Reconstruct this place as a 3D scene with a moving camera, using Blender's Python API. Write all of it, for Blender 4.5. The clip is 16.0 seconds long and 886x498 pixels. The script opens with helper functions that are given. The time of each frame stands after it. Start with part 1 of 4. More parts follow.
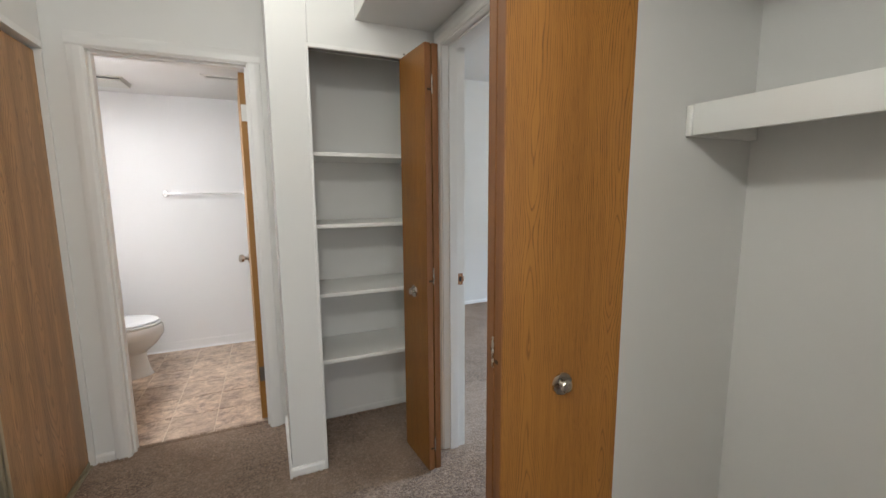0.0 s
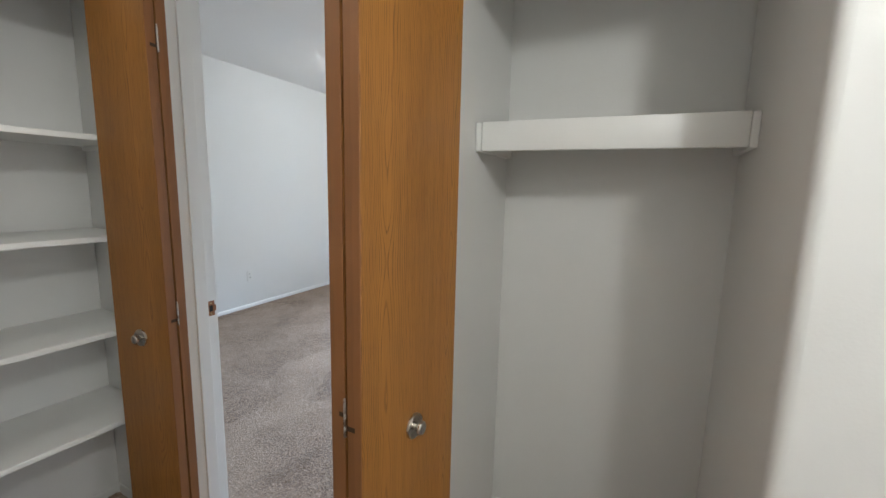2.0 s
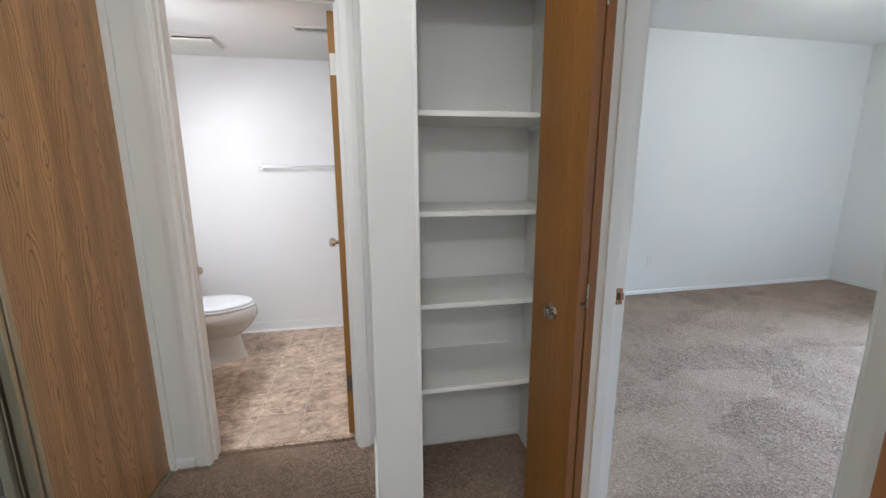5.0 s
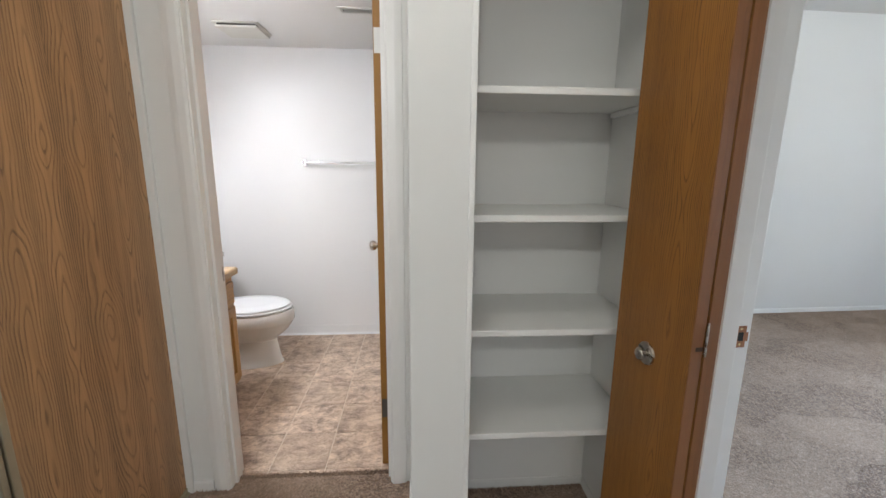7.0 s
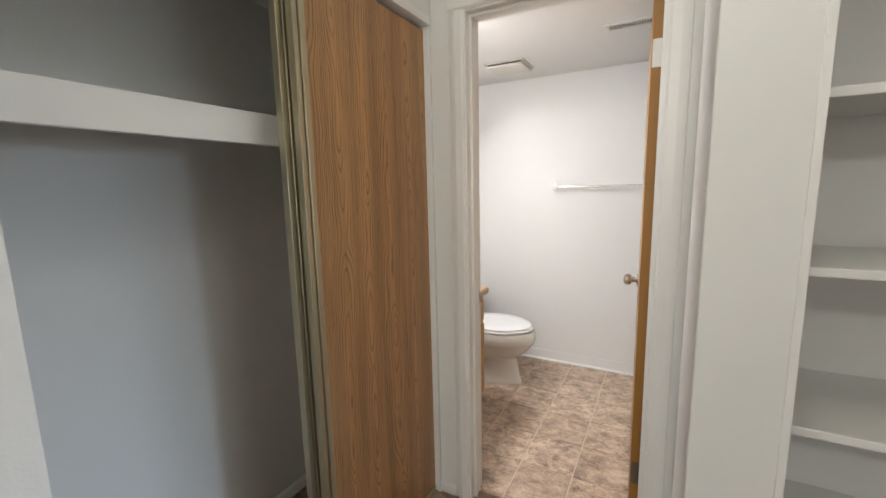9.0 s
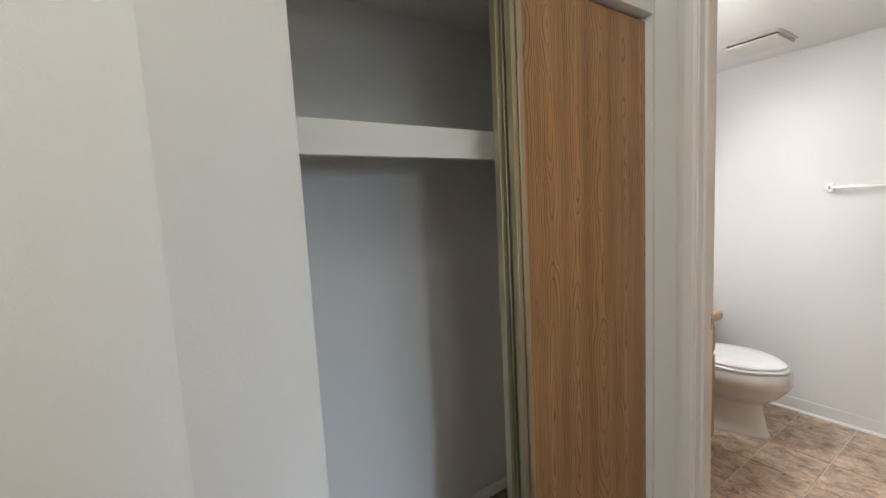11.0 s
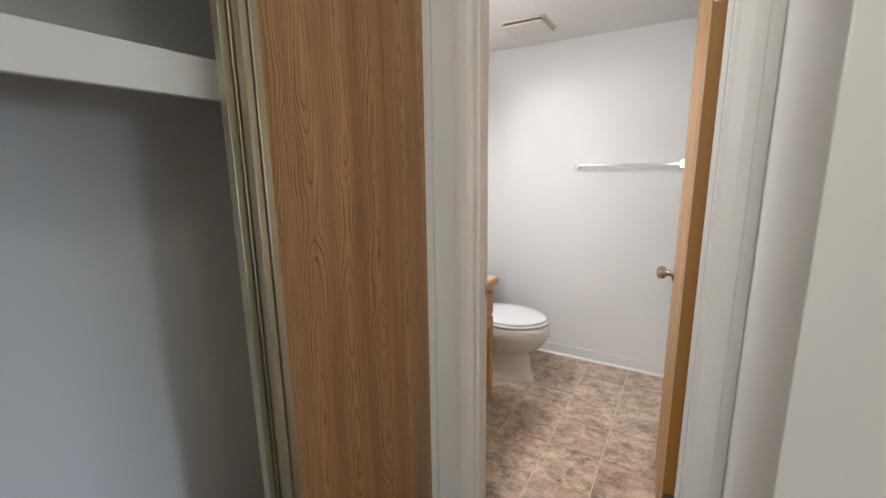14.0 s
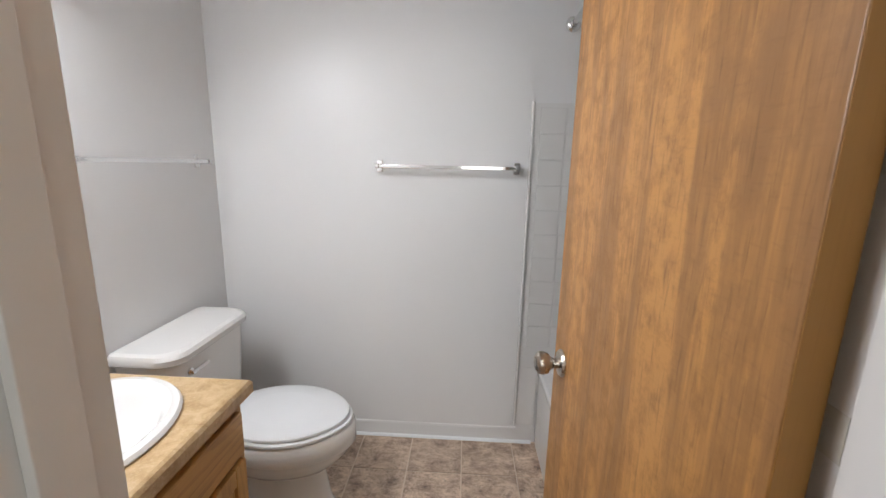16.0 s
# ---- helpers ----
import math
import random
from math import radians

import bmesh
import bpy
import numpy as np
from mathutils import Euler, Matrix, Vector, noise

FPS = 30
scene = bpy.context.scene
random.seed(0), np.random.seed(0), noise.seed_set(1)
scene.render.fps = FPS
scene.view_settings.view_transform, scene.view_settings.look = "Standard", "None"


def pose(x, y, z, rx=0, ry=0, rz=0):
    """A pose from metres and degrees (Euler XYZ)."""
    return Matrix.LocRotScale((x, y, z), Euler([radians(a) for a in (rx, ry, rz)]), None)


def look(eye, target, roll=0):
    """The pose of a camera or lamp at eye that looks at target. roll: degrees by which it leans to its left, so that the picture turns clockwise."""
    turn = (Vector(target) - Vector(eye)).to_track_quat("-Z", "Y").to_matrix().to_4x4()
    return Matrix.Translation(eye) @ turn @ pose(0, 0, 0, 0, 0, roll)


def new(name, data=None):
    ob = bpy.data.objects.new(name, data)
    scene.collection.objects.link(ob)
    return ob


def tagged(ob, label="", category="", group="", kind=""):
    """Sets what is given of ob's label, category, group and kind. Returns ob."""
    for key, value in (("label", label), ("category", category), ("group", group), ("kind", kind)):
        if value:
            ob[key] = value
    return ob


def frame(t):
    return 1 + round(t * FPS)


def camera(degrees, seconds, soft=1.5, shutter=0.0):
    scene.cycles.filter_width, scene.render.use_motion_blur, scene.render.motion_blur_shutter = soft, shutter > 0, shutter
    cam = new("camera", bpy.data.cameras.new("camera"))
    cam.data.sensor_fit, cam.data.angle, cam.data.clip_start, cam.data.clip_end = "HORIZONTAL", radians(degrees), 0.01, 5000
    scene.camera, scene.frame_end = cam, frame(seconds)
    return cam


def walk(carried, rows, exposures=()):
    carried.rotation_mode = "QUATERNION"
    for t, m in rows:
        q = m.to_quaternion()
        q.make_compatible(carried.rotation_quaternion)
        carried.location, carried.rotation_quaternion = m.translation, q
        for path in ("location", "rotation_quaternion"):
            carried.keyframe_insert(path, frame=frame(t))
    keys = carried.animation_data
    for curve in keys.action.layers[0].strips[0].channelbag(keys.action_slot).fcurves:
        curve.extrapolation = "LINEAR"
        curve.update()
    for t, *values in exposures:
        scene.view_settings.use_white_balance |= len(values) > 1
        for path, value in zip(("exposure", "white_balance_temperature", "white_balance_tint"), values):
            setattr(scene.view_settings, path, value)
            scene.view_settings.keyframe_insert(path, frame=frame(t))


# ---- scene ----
cam = camera(94.8, 16.0, 1.5, 0.06)
PATH = [
    (0, (0.064, 0.075, 1.346), (0.85, 1.894, 1.075), -0.4),
    (0.5, (0.024, 0.209, 1.37), (1.091, 1.882, 1.122), -0.8),
    (1, (0.008, 0.333, 1.395), (1.409, 1.736, 1.136), -0.7),
    (1.5, (0.011, 0.397, 1.389), (1.659, 1.498, 1.12), 0.5),
    (2, (0.002, 0.421, 1.389), (1.764, 1.322, 1.098), 1.3),
    (2.5, (0.003, 0.426, 1.381), (1.796, 1.259, 1.079), 1.8),
    (3, (-0.005, 0.424, 1.383), (1.733, 1.355, 1.044), 1.3),
    (3.5, (-0.039, 0.457, 1.369), (1.461, 1.728, 0.999), 0.0),
    (4, (-0.058, 0.52, 1.37), (1.03, 2.15, 0.971), -0.8),
    (4.5, (0.008, 0.602, 1.365), (0.664, 2.448, 0.963), -0.8),
    (5, (0.106, 0.687, 1.359), (0.463, 2.614, 0.959), -0.2),
    (5.2, (0.127, 0.713, 1.361), (0.403, 2.652, 0.958), -0.3),
    (7.3, (0.122, 1.015, 1.33), (0.199, 2.975, 0.939), 0.6),
    (7.5, (0.126, 1.037, 1.337), (0.132, 2.999, 0.95), 0.4),
    (8, (0.127, 1.086, 1.349), (-0.114, 3.039, 0.99), 0.3),
    (8.5, (0.078, 1.065, 1.364), (-0.518, 2.947, 1.04), -0.1),
    (9, (0.039, 1.051, 1.375), (-0.914, 2.783, 1.074), -1.3),
    (9.5, (0.024, 1.037, 1.378), (-1.24, 2.561, 1.097), -2.2),
    (10, (0.019, 1.038, 1.37), (-1.468, 2.353, 1.125), -3.4),
    (12.5, (0.028, 1.071, 1.361), (-1.679, 2.096, 1.172), -2.8),
    (13, (0.034, 1.098, 1.362), (-1.593, 2.238, 1.127), -2.5),
    (13.5, (0.036, 1.159, 1.352), (-1.366, 2.552, 1.044), -1.6),
    (14, (-0.04, 1.306, 1.342), (-1.053, 2.988, 0.96), -0.8),
    (14.5, (-0.176, 1.561, 1.37), (-0.728, 3.434, 0.935), -0.3),
    (15, (-0.254, 1.785, 1.362), (-0.43, 3.728, 0.92), 0.6),
    (15.5, (-0.278, 2.047, 1.375), (-0.268, 4.005, 0.967), 1.5),
    (16, (-0.309, 2.282, 1.366), (-0.408, 4.239, 0.964), 1.2),
]
EXPOSURES = [  # seconds, stops, white balance in kelvin, tint: cooler towards the bedroom, warmer towards closet and bathroom
    (0, 0.46, 6600, 10), (1.5, 0.49, 6450, 10), (3, 0.55, 6200, 10), (5, 0.54, 6200, 10), (7.5, 0.54, 6550, 10), (8.5, 0.5, 6850, 10), (10, 0.42, 6850, 10),
    (12.5, 0.32, 6650, 10), (14, 0.34, 6700, 10), (14.5, 0.42, 6700, 10), (15.5, 0.28, 6550, 10), (16, 0.05, 6450, 10)]
walk(cam, [(t, look(eye, target, roll)) for t, eye, target, roll in PATH], EXPOSURES)

# ---- light ----
world = bpy.data.worlds.new("world")
scene.world = world
world.use_nodes = True
sky = world.node_tree.nodes.new("ShaderNodeTexSky")
sky.sky_type, sky.sun_disc, sky.sun_elevation, sky.sun_rotation = "NISHITA", False, radians(40), radians(200)
world.node_tree.links.new(sky.outputs[0], world.node_tree.nodes["Background"].inputs[0])
world.node_tree.nodes["Background"].inputs[1].default_value = 0.1


def area_lamp(name, eye, target, power, colour, sx, sy, spread=180):
    data = bpy.data.lights.new(name, "AREA")
    data.shape, data.size, data.size_y, data.energy, data.color = "RECTANGLE", sx, sy, power, colour
    data.spread = radians(spread)
    ob = new(name, data)
    ob.matrix_world = look(eye, target)
    return ob


def globe_lamp(name, place, power, colour, radius):
    data = bpy.data.lights.new(name, "POINT")
    data.energy, data.color, data.shadow_soft_size = power, colour, radius
    ob = new(name, data)
    ob.location = place
    return ob


DAY, LAWN, NEUTRAL, BULB = (0.575, 0.755, 1.0), (0.77, 0.92, 0.92), (0.96, 0.98, 0.935), (0.925, 0.95, 1.0)
# the window's sky light falls inwards and down, the light off lawn and trees outside rises
area_lamp("bedroom_window_light", (5.48, 1.57, 1.45), (4.6, 1.57, 0.57), 98, DAY, 1.0, 1.2, 97)
area_lamp("bedroom_window_bounce", (5.47, 1.57, 1.45), (4.7, 1.57, 2.1), 10, LAWN, 1.0, 1.2)
globe_lamp("bedroom_lamp", (3.7, 3.05, 2.47), 12, NEUTRAL, 0.1)
# fill lamp added at the unseen south end, in front of an added window
area_lamp("living_window_light", (0.16, -3.1, 1.45), (0.16, 0.0, 1.35), 14, (0.93, 0.97, 1.0), 1.05, 1.2)
globe_lamp("hall_lamp", (-0.1, -0.22, 2.2), 20.5, NEUTRAL, 0.07)
globe_lamp("hall_lamp", (0.05, 1.5, 2.36), 4.2, NEUTRAL, 0.08)
area_lamp("vanity_light", (-1.345, 2.95, 1.97), (-0.5, 2.7, 0.4), 15.5, BULB, 0.5, 0.12)


# ---- materials ----
def material(name):
    m = bpy.data.materials.new(name)
    m.use_nodes = True
    return m, m.node_tree.nodes, m.node_tree.links, m.node_tree.nodes["Principled BSDF"]


def coords(n, l, scale, loc=(0, 0, 0), rand=False):
    """Object coordinates, scaled; rand shifts each object's pattern."""
    tc, mp = n.new("ShaderNodeTexCoord"), n.new("ShaderNodeMapping")
    mp.inputs["Scale"].default_value, mp.inputs["Location"].default_value = scale, loc
    l.new(tc.outputs["Object"], mp.inputs["Vector"])
    if rand:
        info, mul = n.new("ShaderNodeObjectInfo"), n.new("ShaderNodeMath")
        mul.operation = "MULTIPLY"
        mul.inputs[1].default_value = 7.3
        l.new(info.outputs["Random"], mul.inputs[0])
        add = n.new("ShaderNodeVectorMath")
        add.operation = "ADD"
        l.new(tc.outputs["Object"], add.inputs[0])
        l.new(mul.outputs[0], add.inputs[1])
        l.new(add.outputs[0], mp.inputs["Vector"])
    return mp.outputs["Vector"]


def noise_tex(n, l, vec, scale, detail=4, rough=0.55, distort=0.0):
    t = n.new("ShaderNodeTexNoise")
    t.inputs["Scale"].default_value, t.inputs["Detail"].default_value = scale, detail
    t.inputs["Roughness"].default_value, t.inputs["Distortion"].default_value = rough, distort
    if vec:
        l.new(vec, t.inputs["Vector"])
    return t.outputs["Fac"]


def ramp(n, l, fac, stops):
    r = n.new("ShaderNodeValToRGB")
    while len(r.color_ramp.elements) < len(stops):
        r.color_ramp.elements.new(0.5)
    for e, (p, c) in zip(r.color_ramp.elements, stops):
        e.position, e.color = p, (*c, 1) if len(c) == 3 else c
    l.new(fac, r.inputs[0])
    return r.outputs[0]


def mix(n, l, fac, a, b, kind="MIX"):
    m = n.new("ShaderNodeMix")
    m.data_type, m.blend_type = "RGBA", kind
    for sock, v in ((m.inputs[0], fac), (m.inputs[6], a), (m.inputs[7], b)):
        if hasattr(v, "is_linked"):
            l.new(v, sock)
        else:
            sock.default_value = v if isinstance(v, float) else (*v, 1)
    return m.outputs[2]


def bump(n, l, bsdf, height, strength, dist):
    b = n.new("ShaderNodeBump")
    b.inputs["Strength"].default_value, b.inputs["Distance"].default_value = strength, dist
    l.new(height, b.inputs["Height"])
    l.new(b.outputs[0], bsdf.inputs["Normal"])


def paint(name, colour, rough=0.5, texture=0.25, grain=160.0, dirt=0.012, lap_spread=0.02):
    """Rolled wall paint: a faint orange-peel relief and slightly uneven colour."""
    m, n, l, p = material(name)
    v = coords(n, l, (1, 1, 1))
    big = noise_tex(n, l, v, 1.1, 3, 0.5)
    dark = tuple(c * (1 - dirt * 2) for c in colour)
    l.new(ramp(n, l, big, [(0.2, dark), (0.8, colour)]), p.inputs["Base Color"])
    fine, lap = noise_tex(n, l, v, grain, 2), noise_tex(n, l, v, 6, 2, 0.4)
    l.new(ramp(n, l, lap, [(0.0, (rough - lap_spread,) * 3), (1.0, (rough + lap_spread,) * 3)]), p.inputs["Roughness"])
    bump(n, l, p, fine, texture, 0.0012)
    return m


def math_node(n, l, kind, a, b=0.0):
    k = n.new("ShaderNodeMath")
    k.operation = kind
    for sock, v in ((k.inputs[0], a), (k.inputs[1], b)):
        if hasattr(v, "is_linked"):
            l.new(v, sock)
        else:
            sock.default_value = v
    return k.outputs[0]


def wood(name, light, dark, pore, across=7.0, along=0.75, lines=9.0, slope=14.0, width=0.3, rough=0.38, contrast=0.75, pore_amount=0.5, patch=0.12, detail=1.5):
    """Plain-sawn veneer, the grain along z: growth lines are the level lines of a long, slow field, with fine pores over them."""
    m, n, l, p = material(name)
    v = coords(n, l, (across, across, along), rand=True)
    field = noise_tex(n, l, v, 1.0, detail, 0.45)
    wob = noise_tex(n, l, coords(n, l, (60, 60, 9), rand=True), 1.0, 2, 0.5)
    tc, sep = n.new("ShaderNodeTexCoord"), n.new("ShaderNodeSeparateXYZ")
    l.new(tc.outputs["Object"], sep.inputs[0])
    u = math_node(n, l, "ADD", sep.outputs[0], sep.outputs[1])
    h = math_node(n, l, "ADD", math_node(n, l, "MULTIPLY", field, lines), math_node(n, l, "MULTIPLY", u, slope))
    h = math_node(n, l, "ADD", h, math_node(n, l, "MULTIPLY", wob, 0.35))
    saw = math_node(n, l, "FRACT", h)
    growth = ramp(n, l, saw, [(0.0, (0.9,) * 3), (width * 0.35, (0.75,) * 3), (width, (0.22,) * 3), (min(0.97, width * 2.2), (0, 0, 0)), (1.0, (0.1,) * 3)])
    pores = ramp(n, l, noise_tex(n, l, coords(n, l, (260, 260, 7), rand=True), 1.0, 3, 0.6), [(0.5, (0, 0, 0)), (0.68, (1, 1, 1))])
    tone = noise_tex(n, l, coords(n, l, (9, 9, 0.7), rand=True), 1.0, 4, 0.6)
    c1 = mix(n, l, tone, tuple(c * (1 - patch) for c in light), tuple(min(1, c * (1 + patch)) for c in light))
    fade = math_node(n, l, "MULTIPLY", growth, math_node(n, l, "MULTIPLY", math_node(n, l, "ADD", tone, 0.5), contrast))
    c2 = mix(n, l, fade, c1, dark)
    l.new(mix(n, l, math_node(n, l, "MULTIPLY", pores, math_node(n, l, "MULTIPLY", math_node(n, l, "ADD", growth, 0.35), pore_amount)), c2, pore), p.inputs["Base Color"])
    l.new(ramp(n, l, tone, [(0.3, (rough - 0.05,) * 3), (0.7, (rough + 0.1,) * 3)]), p.inputs["Roughness"])
    bump(n, l, p, pores, -0.12, 0.0006)
    return m


def printed_wood(name, light, dark, pitch=0.105, lines=7.0, stack=4.5, rough=0.42, breakup=0.5, strength=0.95, shade=0.18):
    """Printed veneer: side by side strips of cathedral figure, wide open ovals in the middle of each strip and close straight lines between, the dark lines broken into pores."""
    m, n, l, p = material(name)
    tc, sep = n.new("ShaderNodeTexCoord"), n.new("ShaderNodeSeparateXYZ")
    l.new(tc.outputs["Object"], sep.inputs[0])
    u = math_node(n, l, "ADD", sep.outputs[0], sep.outputs[1])
    drift = noise_tex(n, l, coords(n, l, (5, 5, 0.9)), 1.0, 2, 0.5)
    ragged = noise_tex(n, l, coords(n, l, (90, 90, 22)), 1.0, 3, 0.65)
    u = math_node(n, l, "ADD", u, math_node(n, l, "MULTIPLY", drift, 0.075))
    u = math_node(n, l, "ADD", u, math_node(n, l, "MULTIPLY", ragged, 0.004))
    strip = math_node(n, l, "DIVIDE", u, pitch)
    off = math_node(n, l, "ABSOLUTE", math_node(n, l, "SUBTRACT", math_node(n, l, "MULTIPLY", math_node(n, l, "FRACT", strip), 2.0), 1.0))
    cup = math_node(n, l, "POWER", off, 1.5)
    hump = noise_tex(n, l, coords(n, l, (4.0, 4.0, 2.8)), 1.0, 1.6, 0.45)
    h = math_node(n, l, "ADD", math_node(n, l, "MULTIPLY", cup, lines), math_node(n, l, "MULTIPLY", hump, stack * 4))
    duty = math_node(n, l, "ADD", math_node(n, l, "MULTIPLY", math_node(n, l, "POWER", off, 0.6), 0.45), 0.22)
    growth = ramp(n, l, math_node(n, l, "DIVIDE", math_node(n, l, "FRACT", h), duty), [(0.0, (0.5,) * 3), (0.12, (1, 1, 1)), (0.5, (0.8,) * 3), (1.0, (0, 0, 0))])
    pores = ramp(n, l, noise_tex(n, l, coords(n, l, (330, 330, 10)), 1.0, 3, 0.6), [(0.45, (0, 0, 0)), (0.62, (1, 1, 1))])
    faint = noise_tex(n, l, coords(n, l, (14, 14, 2.0)), 1.0, 3, 0.6)
    tone = noise_tex(n, l, coords(n, l, (6, 6, 0.5)), 1.0, 3, 0.6)
    grain = noise_tex(n, l, coords(n, l, (55, 55, 1.6)), 1.0, 4, 0.6)
    c = mix(n, l, tone, tuple(k * 0.86 for k in light), tuple(k * 1.14 for k in light))
    c = mix(n, l, math_node(n, l, "MULTIPLY", ramp(n, l, grain, [(0.35, (1, 1, 1)), (0.62, (0, 0, 0))]), shade), c, dark)
    c = mix(n, l, math_node(n, l, "MULTIPLY", math_node(n, l, "POWER", off, 1.2), shade * 0.5), c, dark)
    broken = math_node(n, l, "ADD", math_node(n, l, "MULTIPLY", pores, breakup), 1.0 - breakup)
    ink = math_node(n, l, "MULTIPLY", math_node(n, l, "MULTIPLY", growth, broken), ramp(n, l, faint, [(0.36, (strength * 0.55,) * 3), (0.58, (strength,) * 3)]))
    c = mix(n, l, ink, c, dark)
    c = mix(n, l, math_node(n, l, "MULTIPLY", pores, 0.14), c, dark)
    l.new(c, p.inputs["Base Color"])
    l.new(ramp(n, l, tone, [(0.3, (rough - 0.05,) * 3), (0.7, (rough + 0.08,) * 3)]), p.inputs["Roughness"])
    bump(n, l, p, ink, -0.12, 0.0005)
    return m


def mottled_wood(name, light, mid, dark, rough=0.4):
    """Rotary-cut veneer: broad soft streaks, cross flecks, fine cross cracks and short dark ticks, the grain along z."""
    m, n, l, p = material(name)
    streak = noise_tex(n, l, coords(n, l, (17, 17, 1.0), rand=True), 1.0, 5, 0.65, 0.5)
    fleck = noise_tex(n, l, coords(n, l, (34, 34, 24), rand=True), 1.0, 5, 0.68)
    tick = noise_tex(n, l, coords(n, l, (150, 150, 13), rand=True), 1.0, 3, 0.6)
    crack = noise_tex(n, l, coords(n, l, (40, 40, 190), rand=True), 1.0, 3, 0.6)
    c = ramp(n, l, streak, [(0.38, mid), (0.5, tuple((a + b) / 2 for a, b in zip(mid, light))), (0.57, light)])
    c = mix(n, l, ramp(n, l, fleck, [(0.44, (0.0,) * 3), (0.64, (0.7,) * 3)]), c, mid)
    c = mix(n, l, ramp(n, l, crack, [(0.56, (0.0,) * 3), (0.7, (0.14,) * 3)]), c, dark)
    c = mix(n, l, ramp(n, l, tick, [(0.54, (0.0,) * 3), (0.7, (0.5,) * 3)]), c, dark)
    l.new(c, p.inputs["Base Color"])
    l.new(ramp(n, l, fleck, [(0.3, (rough - 0.05,) * 3), (0.7, (rough + 0.1,) * 3)]), p.inputs["Roughness"])
    bump(n, l, p, math_node(n, l, "ADD", tick, crack), -0.15, 0.0006)
    return m


def plain(name, colour, rough=0.4, metal=0.0, var=0.08, scale=30.0):
    m, n, l, p = material(name)
    v = coords(n, l, (1, 1, 1))
    f = noise_tex(n, l, v, scale, 4)
    l.new(ramp(n, l, f, [(0.3, tuple(c * (1 - var) for c in colour)), (0.7, colour)]), p.inputs["Base Color"])
    l.new(ramp(n, l, f, [(0.3, (max(0.02, rough * 0.8),) * 3), (0.7, (rough * 1.2,) * 3)]), p.inputs["Roughness"])
    p.inputs["Metallic"].default_value = metal
    return m


def carpet_material():
    """Cut pile: light and dark tufts, brushed patches where the pile leans, straight vacuum strokes."""
    m, n, l, p = material("carpet")
    v = coords(n, l, (1, 1, 1))
    tuft = noise_tex(n, l, v, 120, 3, 0.75)
    clump = noise_tex(n, l, v, 48, 4, 0.65)
    lay = noise_tex(n, l, coords(n, l, (1.3, 1.0, 1)), 2.4, 6, 0.62, 0.6)
    c = ramp(n, l, tuft, [(0.33, (0.060, 0.035, 0.022)), (0.49, (0.273, 0.177, 0.119)), (0.66, (0.582, 0.421, 0.312))])
    c = mix(n, l, ramp(n, l, clump, [(0.38, (0.5,) * 3), (0.62, (0.0,) * 3)]), c, (0.114, 0.070, 0.042))
    c = mix(n, l, ramp(n, l, lay, [(0.44, (0.0,) * 3), (0.62, (0.3,) * 3)]), c, (0.509, 0.370, 0.273))
    strokes = n.new("ShaderNodeTexVoronoi")
    strokes.distance, strokes.inputs["Scale"].default_value, strokes.inputs["Randomness"].default_value = "CHEBYCHEV", 1.0, 0.9
    mp = n.new("ShaderNodeMapping")
    mp.inputs["Rotation"].default_value, mp.inputs["Scale"].default_value = (0, 0, radians(24)), (1.5, 3.4, 0.0)
    wob = n.new("ShaderNodeMix")
    wob.data_type, wob.blend_type = "RGBA", "ADD"
    wob.inputs[0].default_value = 0.12
    shake = n.new("ShaderNodeTexNoise")
    shake.inputs["Scale"].default_value = 3.0
    l.new(v, shake.inputs["Vector"])
    l.new(v, wob.inputs[6])
    l.new(shake.outputs["Color"], wob.inputs[7])
    l.new(wob.outputs[2], mp.inputs["Vector"])
    l.new(mp.outputs[0], strokes.inputs["Vector"])
    lean = ramp(n, l, strokes.outputs["Color"], [(0.25, (0.0,) * 3), (0.8, (0.26,) * 3)])
    c = mix(n, l, lean, c, (0.527, 0.383, 0.281))
    track = ramp(n, l, strokes.outputs["Distance"], [(0.62, (0.0,) * 3), (0.74, (0.35,) * 3), (0.9, (0.0,) * 3)])
    c = mix(n, l, track, c, (0.091, 0.057, 0.036))
    l.new(c, p.inputs["Base Color"])
    p.inputs["Roughness"].default_value = 0.95
    p.inputs["Sheen Weight"].default_value = 0.15
    bump(n, l, p, math_node(n, l, "ADD", math_node(n, l, "ADD", tuft, clump), math_node(n, l, "MULTIPLY", lay, 1.5)), 1.0, 0.010)
    return m


